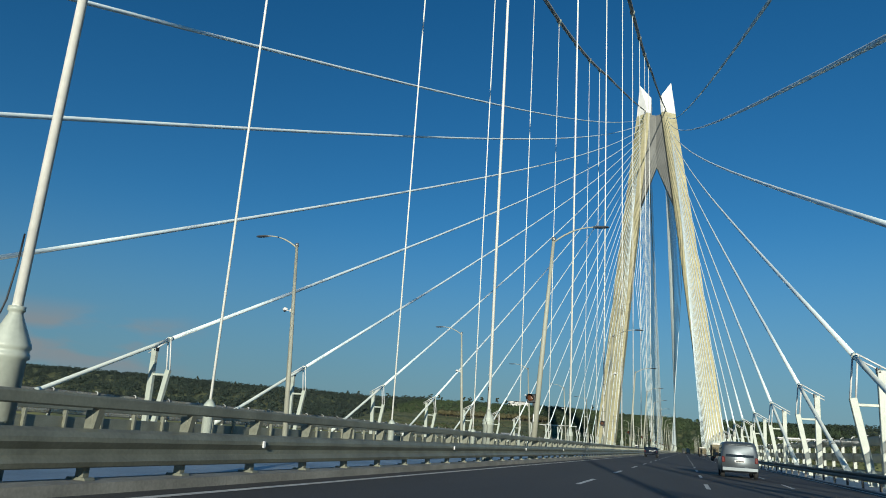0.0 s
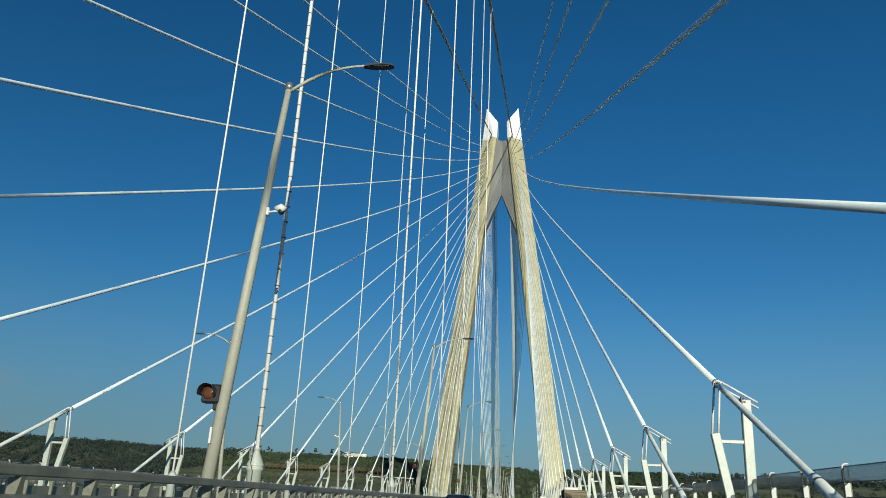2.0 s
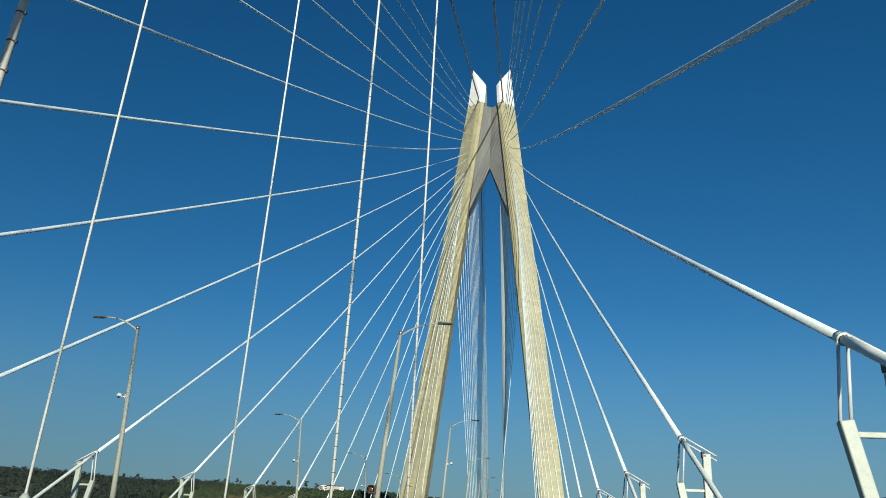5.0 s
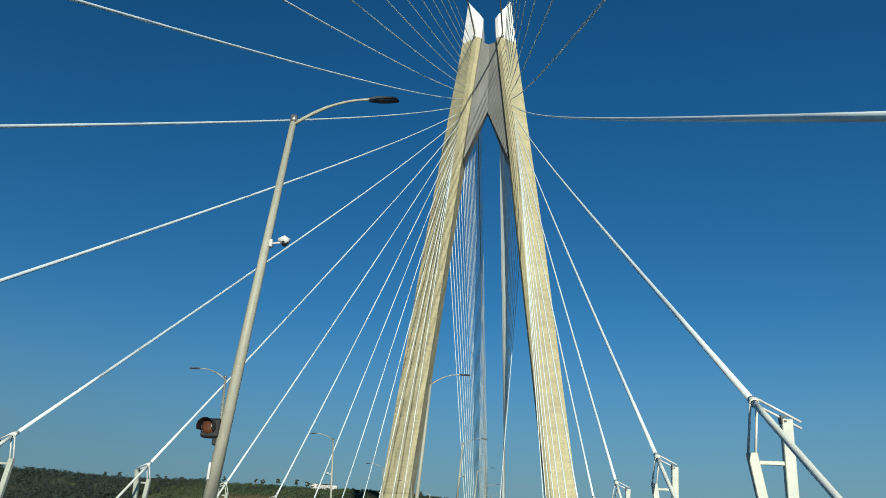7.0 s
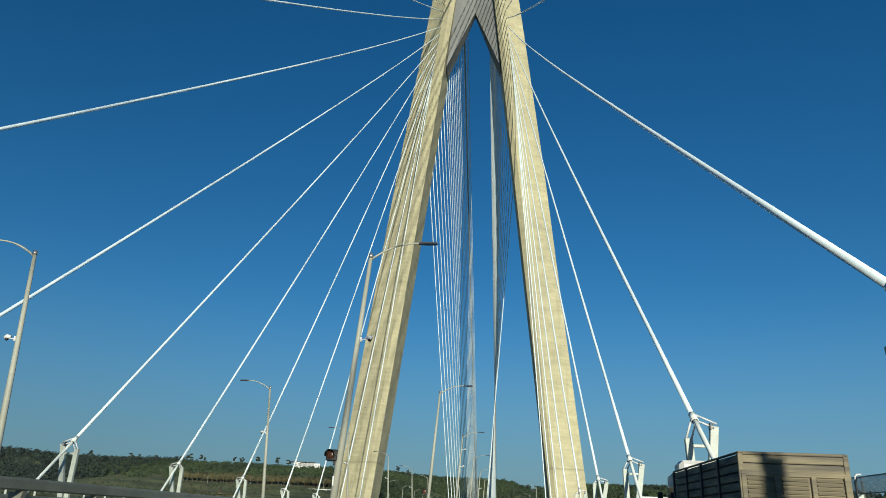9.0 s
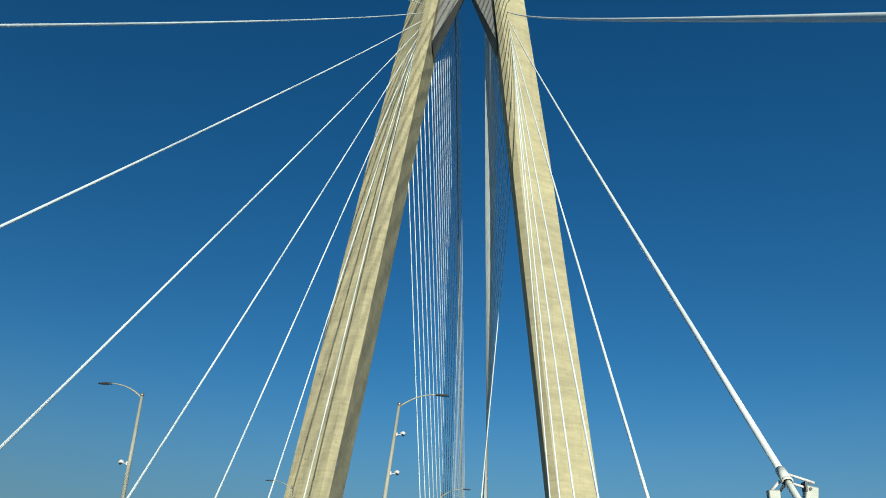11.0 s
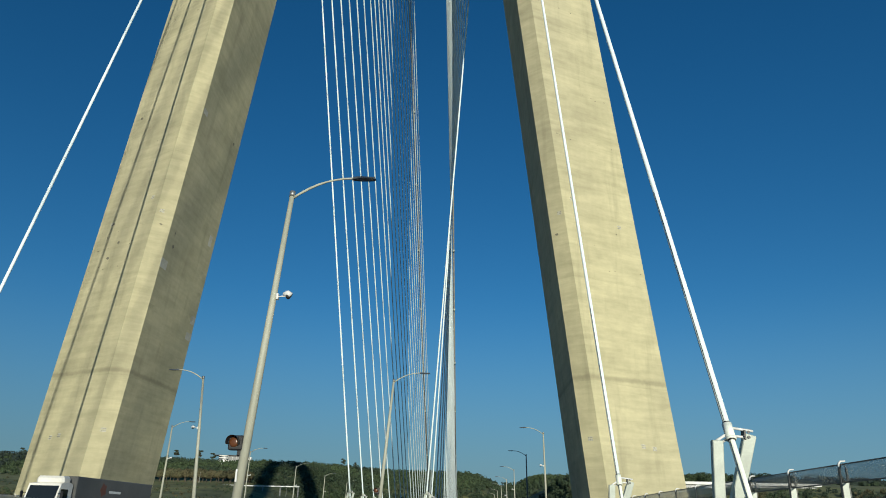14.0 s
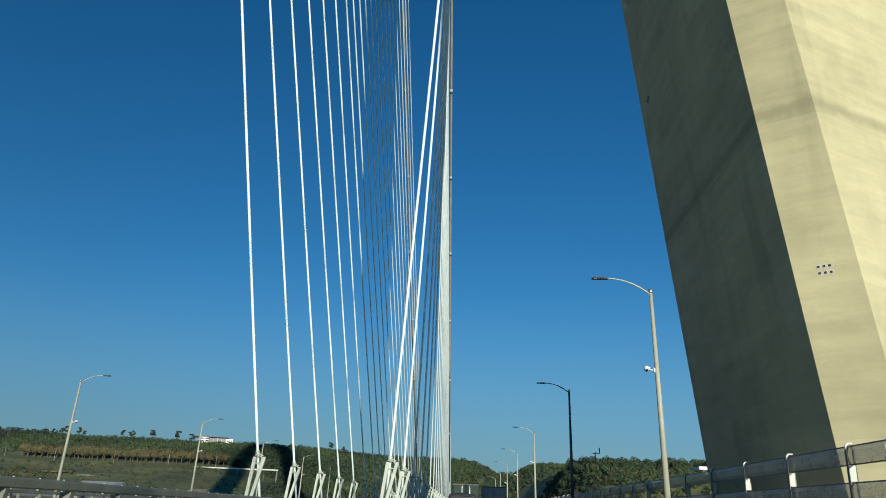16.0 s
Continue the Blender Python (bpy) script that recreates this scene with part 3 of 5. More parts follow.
# ------------------------------------------------------------------ guardrails
def guardrail(s):
    gr = thing("guardrail", "weathered steel guardrail with a box beam and a top rail", "guardrail", group="guardrails beside the median")
    x, zb = s * 8.3, 0.28

    def pl(u, w, y):
        return (x + s * u, y, zb + w)

    prof = [(0.00, 0.16), (0.07, 0.18), (0.10, 0.24), (0.02, 0.33), (0.02, 0.40), (0.10, 0.49), (0.10, 0.55), (0.07, 0.62), (0.0, 0.66), (-0.05, 0.64), (-0.05, 0.18)]
    top = [(0.03, 0.92), (0.05, 0.94), (0.05, 1.06), (0.03, 1.09), (-0.07, 1.09), (-0.09, 1.06), (-0.09, 0.94), (-0.07, 0.92)]
    for a in np.arange(-640, 560, 40.0):
        part("beam", Shape().prism(prof, pl, a, a + 40).mesh("beam", BEAM_STEEL), gr)
        part("top_rail", Shape().prism(top, pl, a, a + 40).mesh("top_rail", BEAM_STEEL), gr)
    ps = Shape().box((-0.19, -0.06, -0.1), (-0.06, 0.06, 0.9), 0.01)
    ps.add([(-0.3, -0.09, 0), (0.02, -0.09, 0), (0.0, -0.09, 0.035), (-0.28, -0.09, 0.035), (-0.3, 0.09, 0), (0.02, 0.09, 0), (0.0, 0.09, 0.035), (-0.28, 0.09, 0.035)], [[0, 1, 2, 3], [4, 7, 6, 5], [0, 4, 5, 1], [1, 5, 6, 2], [2, 6, 7, 3], [3, 7, 4, 0]])
    ps.box((-0.06, -0.05, 0.3), (-0.045, 0.05, 0.6))
    ps.add([(-0.19, -0.055, 0.62), (-0.03, -0.055, 0.62), (0.03, -0.055, 0.94), (-0.08, -0.055, 0.94), (-0.19, 0.055, 0.62), (-0.03, 0.055, 0.62), (0.03, 0.055, 0.94), (-0.08, 0.055, 0.94)], [[0, 1, 2, 3], [4, 7, 6, 5], [0, 4, 5, 1], [1, 5, 6, 2], [2, 6, 7, 3], [3, 7, 4, 0]])
    me = ps.mesh("post", BEAM_STEEL)
    rf = Shape().box((0.1, -0.02, 0.44), (0.14, 0.05, 0.56), 0.01).mesh("reflector", WHITE)
    for i, y in enumerate(np.arange(-530, 60, 2.0)):
        part("post", me, gr, m=Matrix.Translation((x, y, zb)) @ Matrix.Diagonal((s, 1, 1, 1)))
        if i % 6 == 0:
            part("reflector", rf, gr, "small white reflector", m=Matrix.Translation((x, y, zb)) @ Matrix.Diagonal((s, 1, 1, 1)))
    return gr


for s in (1, -1):
    guardrail(s)

# outer guardrail at the foot of the damper frames
for s in (1, -1):
    gr = thing("guardrail", "dark steel guardrail before the deck edge", "guardrail", group="outer guardrails")
    zb = road_z(24.75)

    def pl2(u, w, y, s=s, zb=zb):
        return (s * (24.75 - u), y, zb + w)

    prof = [(0.0, 0.45), (0.08, 0.5), (0.08, 0.58), (0.01, 0.66), (0.08, 0.74), (0.08, 0.82), (0.0, 0.87), (-0.04, 0.66)]
    for a in np.arange(-640, 260, 60.0):
        part("beam", Shape().prism(prof, pl2, a, a + 60).mesh("beam", DARK_RAIL), gr)
    me = Shape().box((-0.06, -0.05, -0.05), (0.06, 0.05, 0.8), 0.01).mesh("post", DARK_RAIL)
    for y in np.arange(-528, 60, 4.0):
        part("post", me, gr, m=Matrix.Translation((s * 24.87, y, zb)))


# ------------------------------------------------------------------ wind barriers along the deck edges
SLAT_Z = (0.62, 1.76, 2.9)


def barrier_z(y, s):
    """Foot of the wind barrier; beside the near carriageway it climbs, and round the tower it stands on a raised sill."""
    if s < 0:
        return -0.8
    if y > -5.2:
        return 0.17
    return -0.5 + 0.3 * min(1.0, max(0.0, (y + 380) / 330))


POST_Y = [-385.4 + 4.3 * k for k in range(-42, 42)] + [-5.27 - 4.15 * k for k in range(48)] + [-2.9 + 4.65 * k for k in range(27)]
RUNS = [(-585.0 + 45.0 * k, -540.0 + 45.0 * k) for k in range(12)] + [(-45.0, -5.25), (-5.15, 35.0)] + [(35.0 + 45.0 * k, 80.0 + 45.0 * k) for k in range(5)]


def wind_post():
    """Two thin dark flanges with a dark bracket loop round each slat."""
    sh = Shape()
    for u in (-0.13, 0.11):
        prof = [(u, 0), (u + 0.022, 0), (u + 0.022, 3.35), (u, 3.35)]
        sh.prism(prof, lambda a, w, t: (a, t, w), -0.07, 0.07)
    for z in SLAT_Z:
        loop = [(0.11 * math.cos(a), -0.05, z + 0.29 + 0.3 * math.sin(a)) for a in [math.pi * i / 6 for i in range(13)]]
        sh.tube(loop, 0.022, 5, False)
    return sh.mesh("post", SMOKE_STEEL)


WPOST = wind_post()
WCAP = Shape().tube([(0.12, 0, 3.34), (0.1, 0, 3.5), (0.03, 0, 3.57), (-0.13, 0, 3.58)], [0.028, 0.035, 0.035, 0.024], 8).mesh("post_cap", WHITE, True)
WPLATE = Shape().box((-0.106, -0.045, 0.0), (0.108, -0.03, 0.5)).mesh("gap_plate", BRACKET)
for s in (1, -1):
    wb = thing("wind_barrier", "tall wind barrier of three smoky translucent slats on white posts", "wind barrier", group="wind barriers along the deck edges")
    x = s * 28.0

    def pl3(u, w, y, s=s, x=x):
        return (x - s * u, y, barrier_z(y, s) + w)

    for z in SLAT_Z:
        prof = [(-0.03, z), (0.05, z + 0.16), (0.05, z + 0.42), (-0.03, z + 0.58), (-0.045, z + 0.575), (0.03, z + 0.41), (0.03, z + 0.17), (-0.045, z + 0.005)]
        for a, b in RUNS:
            sl = part("slat", Shape().prism(prof, pl3, a + 0.01, b - 0.01).mesh("slat", SLAT), wb, "translucent smoky slat")
            part("edge_trim", Shape().prism([(-0.055, z + 0.56), (-0.02, z + 0.56), (-0.02, z + 0.6), (-0.055, z + 0.6)], pl3, a + 0.01, b - 0.01).mesh("edge_trim", SMOKE_STEEL), sl, "dark edge strip")
            part("edge_trim", Shape().prism([(-0.055, z - 0.02), (-0.02, z - 0.02), (-0.02, z + 0.02), (-0.055, z + 0.02)], pl3, a + 0.01, b - 0.01).mesh("edge_trim", SMOKE_STEEL), sl, "dark edge strip")
    for y in POST_Y:
        po = part("post", WPOST, wb, m=Matrix.Translation((x, y, barrier_z(y, s))) @ Matrix.Diagonal((-s, 1, 1, 1)))
        part("post_cap", WCAP, po, "white hooked cap")
        for z in SLAT_Z:
            part("gap_plate", WPLATE, po, "white plate between the slats", m=Matrix.Translation((0, 0, z - 0.52)))


# ------------------------------------------------------------------ lamps
def lamp_parts(lamp, lean=0.0, height=12.4, reach=2.3, pole=POLE, r0=0.175, r1=0.088):
    """Origin at the foot; the arm reaches along local x."""
    top = (lean * height, 0, height)
    part("pole", Shape().tube([(0, 0, -0.3), top], [r0, r1], 12).mesh("pole", pole, True), lamp)
    part("base_plate", Shape().box((-0.3, -0.3, -0.12), (0.3, 0.3, 0.03), 0.02).mesh("base_plate", STEEL), lamp)
    part("pole_cap", Shape().tube([(top[0], 0, height - 0.12), (top[0], 0, height + 0.1)], r1 * 1.25, 10).mesh("pole_cap", STEEL, True), lamp)
    pts = [(top[0] + reach * u, 0, height - 0.2 + 0.85 * (1 - (1 - u) ** 2.2)) for u in (0, 0.12, 0.25, 0.4, 0.55, 0.7, 0.85, 1.0)]
    part("arm", Shape().tube(pts, [0.05] * 4 + [0.038] * 4, 8).mesh("arm", pole, True), lamp)
    hd = Shape()
    x0, z0 = pts[-1][0], pts[-1][2]
    outline = [(-0.1, 0.06), (0.02, 0.1), (0.2, 0.145), (0.5, 0.155), (0.7, 0.13), (0.8, 0.06)]
    rim = [(x0 + u, -w) for u, w in outline] + [(x0 + u, w) for u, w in outline[::-1]]
    n = len(rim)
    under, crest = [(x, y, z0 - 0.055) for x, y in rim], [(x0 + 0.3 + (x - x0 - 0.3) * 0.9, y * 0.6, z0 + (0.055 if x < x0 + 0.4 else 0.035)) for x, y in rim]
    hd.add(under + crest, [list(range(n))[::-1], list(range(n, 2 * n))] + [[i, (i + 1) % n, n + (i + 1) % n, n + i] for i in range(n)])
    head = part("lamp_head", hd.mesh("lamp_head", LAMP_SHELL), lamp, "grey flat lamp head")
    part("lens", Shape().box((x0 + 0.22, -0.11, z0 - 0.075), (x0 + 0.66, 0.11, z0 - 0.052), 0.01).mesh("lens", LAMP_GLASS), head)
    return top


def cctv(lamp, lean, z, side=1):
    """A clamp and short arm, a hooded housing and a dark dome under it."""
    x = lean * z
    c = Shape().tube([(x + side * 0.08, 0, z), (x + side * 0.5, -0.05, z + 0.03)], 0.028, 8).box((x + side * 0.15 - 0.04, -0.09, z - 0.1), (x + side * 0.15 + 0.04, 0.06, z + 0.12), 0.01)
    c.tube([(x + side * 0.36, -0.06, z + 0.09), (x + side * 0.52, -0.06, z + 0.11), (x + side * 0.64, -0.06, z + 0.04)], [0.06, 0.12, 0.1], 10)
    housing = part("camera_box", c.mesh("camera_box", WHITE, True), lamp, "small white camera on a bracket")
    part("dome", Shape().tube([(x + side * 0.54, -0.06, z + 0.05), (x + side * 0.55, -0.06, z - 0.04), (x + side * 0.555, -0.06, z - 0.09)], [0.095, 0.085, 0.03], 12).mesh("dome", BLACK, True), housing, "dark camera dome")


def signal(lamp, lean, z):
    """An amber traffic signal with a hood, on the pole, facing the traffic (-y)."""
    x = lean * z - 0.36
    b = Shape().box((x - 0.2, -0.14, z - 0.25), (x + 0.3, 0.16, z + 0.22), 0.04)
    b.box((x + 0.1, -0.05, z - 0.42), (x + 0.32, 0.12, z - 0.2), 0.02)
    n, v, f = 12, [], []
    for yy, r in ((-0.12, 0.2), (-0.42, 0.205)):
        for i in range(n + 1):
            a = math.pi * (-0.12 + 1.24 * i / n)
            v.append((x + r * math.cos(a), yy, z + r * math.sin(a)))
    for i in range(n):
        f.append([i, i + 1, n + 2 + i, n + 1 + i])
    b.add(v, f)
    b.add([(p[0], p[1], p[2] - 0.012) for p in v], [q[::-1] for q in f])
    body = part("signal", b.mesh("signal", BLACK), lamp, "black hooded signal housing")
    part("signal_lens", Shape().tube([(x, -0.1, z), (x, -0.17, z), (x, -0.19, z)], [0.165, 0.16, 0.09], 16).mesh("signal_lens", AMBER, True), body, "amber lens")


LY = [-478.26 + 37.58 * j for j in range(-1, 14)]
for j, y in enumerate(LY[:-1]):
    if j == 0:
        continue
    if j == 7:
        y += 0.25
    lp = thing("street_lamp", "tall beige steel street lamp with a curved arm and amber signal", "street lamp", Matrix.Translation((7.95, y, 0.25)), group="street lamps beside the median")
    lamp_parts(lp, 0.074, 12.2)
    signal(lp, 0.074, 3.2)
    if j - 1 in (1, 5, 7, 11):
        cctv(lp, 0.074, 8.2)
    if j - 1 == 9:
        cctv(lp, 0.074, 10.3)
        cctv(lp, 0.074, 8.0)
    part("reflector", Shape().box((0.06, -0.215, 1.95), (0.12, -0.16, 2.35), 0.01).mesh("reflector", WHITE), lp, "white reflective strip")
    lp = thing("street_lamp", "tall beige steel street lamp with arm over the far carriageway", "street lamp", Matrix.Translation((-7.0, y, 0.25)) @ Matrix.Diagonal((-1, 1, 1, 1)), group="street lamps beside the median")
    lamp_parts(lp, 0.06, 12.2)
    cctv(lp, 0.06, 7.9, 1)
# lamps at the outer edges beyond the tower
for y, s in ((9.2, 1), (80.0, 1), (117.5, 1), (155.0, 1), (192.5, 1), (230.0, 1), (9.5, -1), (46.5, -1), (83.5, -1), (118.5, -1), (156, -1), (193.5, -1)):
    lp = thing("street_lamp", "beige steel street lamp at the deck edge, arm over the road", "street lamp", Matrix.Translation((s * 25.2, y, -0.2)) @ Matrix.Diagonal((-s, 1, 1, 1)), group="street lamps at the deck edge")
    lamp_parts(lp, 0.02, 12.7)
    cctv(lp, 0.02, 8.5, 1)
lp = thing("street_lamp", "dark grey street lamp with a wind gauge on a side arm", "street lamp", Matrix.Translation((25.2, 42.2, -0.2)) @ Matrix.Diagonal((-1, 1, 1, 1)), group="street lamps at the deck edge")
lamp_parts(lp, 0.015, 12.7, pole=DARK_POLE)
wg = Shape().tube([(0, 0, 6.2), (-2.2, 0, 6.2)], 0.04, 6).tube([(-2.1, 0, 6.2), (-2.1, 0, 7.1)], 0.05, 6).tube([(-2.5, 0, 7.0), (-2.5, 0, 7.5)], 0.05, 6).tube([(-2.5, 0, 7.0), (-1.8, 0, 7.0)], 0.03, 6).tube([(-1.2, 0, 6.2), (-1.2, 0, 5.2)], 0.06, 6)
part("wind_gauge", wg.mesh("wind_gauge", DARK_POLE), lp, "dark wind gauge on a side arm")


# ------------------------------------------------------------------ land and water
WATER = material("sea_water", (0.02, 0.05, 0.07), 0.12, scale=0.02, vary=0.1, fine=0.5, bump=0.3)
HILL = material("hill_scrub", (0.15, 0.155, 0.058), 0.95, scale=0.03, vary=0.35, fine=0.22, bump=0.0, second=(0.06, 0.078, 0.034), stretch=(0.5, 1.6, 1))
LEAF = material("foliage", (0.050, 0.078, 0.030), 0.9, scale=0.014, vary=0.25, fine=0.6, bump=0.0, second=(0.020, 0.036, 0.022))
# darker and bluer than the foliage: distant haze is mixed into the leaf colour
HAZY_FOREST = material("hazy_dark_forest", (0.025, 0.042, 0.031), 0.9, scale=0.02, vary=0.2, fine=0.4, bump=0.0, second=(0.017, 0.029, 0.024))
SCRUB = material("dry_scrub", (0.085, 0.075, 0.035), 0.95, scale=0.05, vary=0.3, fine=0.9, bump=0.0, second=(0.045, 0.05, 0.022))
RUST_LEAF = material("autumn_foliage", (0.078, 0.067, 0.032), 0.9, scale=0.05, vary=0.2, fine=0.7, bump=0.0, second=(0.056, 0.058, 0.026), per_object=0.3)
PINE_LEAF = material("pine_needles", (0.035, 0.050, 0.026), 0.9, scale=0.3, vary=0.3, fine=2.0, bump=0.0)
BARK = material("bark", (0.11, 0.085, 0.06), 0.9, scale=2, vary=0.2, fine=20)
EARTH = material("bare_earth", (0.36, 0.29, 0.17), 0.95, scale=0.1, vary=0.2, fine=1.0)


def smooth(u):
    u = max(0.0, min(1.0, u))
    return u * u * (3 - 2 * u)


def hill_z(x, y):
    """Height of the land; the deck's level is about 0, the sea's -66."""
    n1 = noise.noise((x * 0.004, y * 0.004, 3.1))
    n2 = noise.noise((x * 0.013, y * 0.013, 1.7))
    n3 = noise.noise((x * 0.05, y * 0.05, 9.0))
    axis = -5.5 + (60 + 4 * n1 - 16 * math.exp(-((x - 55) / 22) ** 2)) * smooth((y - 480) / 340)
    if x < 0:
        h = 2 + 58 * smooth((y - 330 - 0.10 * x) / 520) + max(0.0, -x - 560) * 0.042 * smooth((y - 300) / 500) + 5 * n1 + 2.5 * n2 + 0.8 * n3
        side = smooth((-x - 42) / 150)
    else:
        h = 23 * smooth((y - 105) / 210) + 14 * smooth((x - 160) / 300) * smooth((y - 150) / 300) + 2 * n1 + 2.5 * n2 + 0.8 * n3
        side = smooth((x - 32) / 34)
        h = max(h, axis)
    far = 78 * smooth((y - 950) / 700) + 10 * n1
    land = axis + (h - axis) * side
    land = max(land, -5.5 + (far + 5.5) * smooth((y - 900) / 500)) if y > 900 else land
    shore = smooth((y - 40) / 200)
    return -76 + (land + 76) * shore


def grid(x0, x1, y0, y1, dx, dy):
    xs, ys = np.arange(x0, x1 + 1, dx), np.arange(y0, y1 + 1, dy)
    v = [(x, y, hill_z(x, y)) for y in ys for x in xs]
    n = len(xs)
    f = [[j * n + i, j * n + i + 1, (j + 1) * n + i + 1, (j + 1) * n + i] for j in range(len(ys) - 1) for i in range(n - 1)]
    return v, f


v, f = grid(-3600, 3600, 20, 3620, 20, 20)
tagged(new("ground", mesh_of("ground", v, f, HILL, True)), "scrub-covered green and brown hills above the shore", "hillside", kind="structure")
w = 9000
tagged(new("water", mesh_of("water", [(-w, -w, -66), (w, -w, -66), (w, w, -66), (-w, w, -66)], [[0, 1, 2, 3]], WATER)), "dark blue strait far below the deck", "sea", kind="structure")
# bare earth beside the hill road
bm_v, bm_f = [], []
rng = random.Random(5)
for cx, cy, rx, ry in ((-262, 470, 13, 7), (-236, 462, 8, 5), (-150, 440, 10, 8), (95, 250, 9, 5)):
    o = len(bm_v)
    ring = []
    for i in range(18):
        a = 2 * math.pi * i / 18
        r = 0.4 + 0.8 * rng.random()
        px, py = cx + rx * r * math.cos(a), cy + ry * r * math.sin(a)
        ring.append((px, py, hill_z(px, py) + 0.7))
    bm_v += ring + [(cx, cy, hill_z(cx, cy) + 0.9)]
    bm_f += [[o + i, o + (i + 1) % 18, o + 18] for i in range(18)]
tagged(new("bare_earth", mesh_of("bare_earth", bm_v, bm_f, EARTH)), "bare sandy earth cut on the hillside", "earth", kind="stuff")


# ------------------------------------------------------------------ trees
def leaf_quads(rs, centre, radii, count, size):
    """Leaf sprays: small tilted quads scattered through the shell of a lobed crown."""
    lobes = rs.normal(0, 1, (7, 3))
    lobes /= np.linalg.norm(lobes, axis=1)[:, None]
    d = rs.normal(0, 1, (count, 3))
    d /= np.linalg.norm(d, axis=1)[:, None]
    bulge = 0.72 + 0.4 * np.clip((d @ lobes.T).max(axis=1), 0, 1) ** 3
    r = bulge * rs.uniform(0.55, 1.0, count) ** 0.5
    p = d * r[:, None] * np.array(radii)
    nrm = d + rs.normal(0, 0.45, (count, 3))
    nrm /= np.linalg.norm(nrm, axis=1)[:, None]
    t = np.cross(nrm, rs.normal(0, 1, (count, 3)))
    t /= np.linalg.norm(t, axis=1)[:, None] + 1e-9
    w = np.cross(nrm, t)
    s = (size * rs.uniform(0.5, 1.2, count))[:, None]
    q = np.stack([p - t * s - w * s * 0.6, p + t * s * 0.8 - w * s * 0.7, p + t * s + w * s * 0.5, p - t * s * 0.6 + w * s * 0.8], axis=1)
    return q.reshape(-1, 3) + np.array(centre)


def quad_mesh(name, verts, mat):
    n = len(verts) // 4
    me = bpy.data.meshes.new(name)
    me.vertices.add(4 * n)
    me.vertices.foreach_set("co", np.asarray(verts, dtype=np.float32).ravel())
    me.loops.add(4 * n)
    me.loops.foreach_set("vertex_index", np.arange(4 * n, dtype=np.int32))
    me.polygons.add(n)
    me.polygons.foreach_set("loop_start", np.arange(0, 4 * n, 4, dtype=np.int32))
    me.materials.append(mat)
    me.update(calc_edges=True)
    return me


def leafy(name, mat, seed, radii, count, size):
    return quad_mesh(name, leaf_quads(np.random.RandomState(seed), (0, 0, 0), radii, count, size), mat)


def tree_mesh_trunk(name, h, seed, limbs=4):
    r = random.Random(seed)
    sh = Shape().tube([(0, 0, -0.8), (r.uniform(-.2, .2), r.uniform(-.2, .2), h * 0.5), (r.uniform(-.4, .4), 0, h)], [0.28, 0.2, 0.08], 7)
    for _ in range(limbs):
        a, z = r.uniform(0, 6.28), h * r.uniform(0.5, 0.9)
        sh.tube([(0, 0, z), (1.6 * math.cos(a), 1.6 * math.sin(a), z + 1.3)], [0.1, 0.04], 5)
    return sh.mesh(name, BARK)


def scatter_trees(name, label, category, group, crowns, trunks, crown_z, places):
    rr = random.Random(11)
    for x, y, s in places:
        k = rr.randrange(len(crowns))
        t = thing(name, label, category, Matrix.Translation((x, y, hill_z(x, y))) @ Matrix.Rotation(rr.uniform(0, 6.28), 4, "Z") @ Matrix.Scale(s, 4), group=group)
        part("trunk", trunks[k], t)
        part("crown", crowns[k], t, m=Matrix.Translation((0, 0, crown_z)))


# umbrella pines on the ridge


def pine_crown(seed):
    """Several flattened clumps at uneven heights, with gaps between them."""
    rs0 = np.random.RandomState(seed)
    clumps = [leaf_quads(rs0, (rs0.uniform(-1.5, 1.5), rs0.uniform(-1.5, 1.5), rs0.uniform(-2.6, 1.3)), (rs0.uniform(0.8, 1.7), rs0.uniform(0.8, 1.7), rs0.uniform(0.5, 0.9)), 170, 0.34) for _ in range(6)]
    return quad_mesh("crown", np.concatenate(clumps), PINE_LEAF)


pc = [pine_crown(300 + i) for i in range(5)]
pt = [tree_mesh_trunk("trunk", 8.4, i, 6) for i in range(5)]
rp = random.Random(21)
ridge = []
for az in (-46, -45.2, -40, -36.1, -35.4, -33.7, -32.6, -31.4, -30.7, -29.6, -28.9, -27.0, -25.8, -25.2, -24.9, -22.8, -20.9, -10.3, -9.4):
    d = 840 + rp.uniform(-30, 60)
    x, y = 15 + d * math.sin(radians(az)), -40 + d * math.cos(radians(az))
    ridge.append((x, max(y, 780 - 0.1 * x * 0), rp.uniform(0.95, 1.5)))
for x in (-650, -690, -720, -760, -835, -880, -960, -1010, -1040, -1130, -1190, -1260):
    ridge.append((x, 830 + rp.uniform(-20, 40), rp.uniform(0.8, 1.4)))
scatter_trees("pine_tree", "dark umbrella-shaped pine standing on the ridge", "tree", "pines on the ridge", pc, pt, 8.2, ridge)
# row of reddish trees along the hill road
rc = [leafy("crown", RUST_LEAF, 40 + i, (3.0, 3.0, 2.3), 900, 0.45) for i in range(3)]
rt = [tree_mesh_trunk("trunk", 3.2, 50 + i) for i in range(3)]
row = []
for i in range(58):
    u = i / 57
    row.append((-336 + 160 * u + rp.uniform(-1, 1), 552 + (3.5 if i % 2 else 0) + rp.uniform(-1, 1), rp.uniform(1.3, 1.6)))
scatter_trees("roadside_tree", "reddish-brown broad tree in a row along the hill road", "tree", "trees along the hill road", rc, rt, 4.6, row)

# woods: joined leaf sprays over the slopes
rw = random.Random(77)
rs = np.random.RandomState(78)
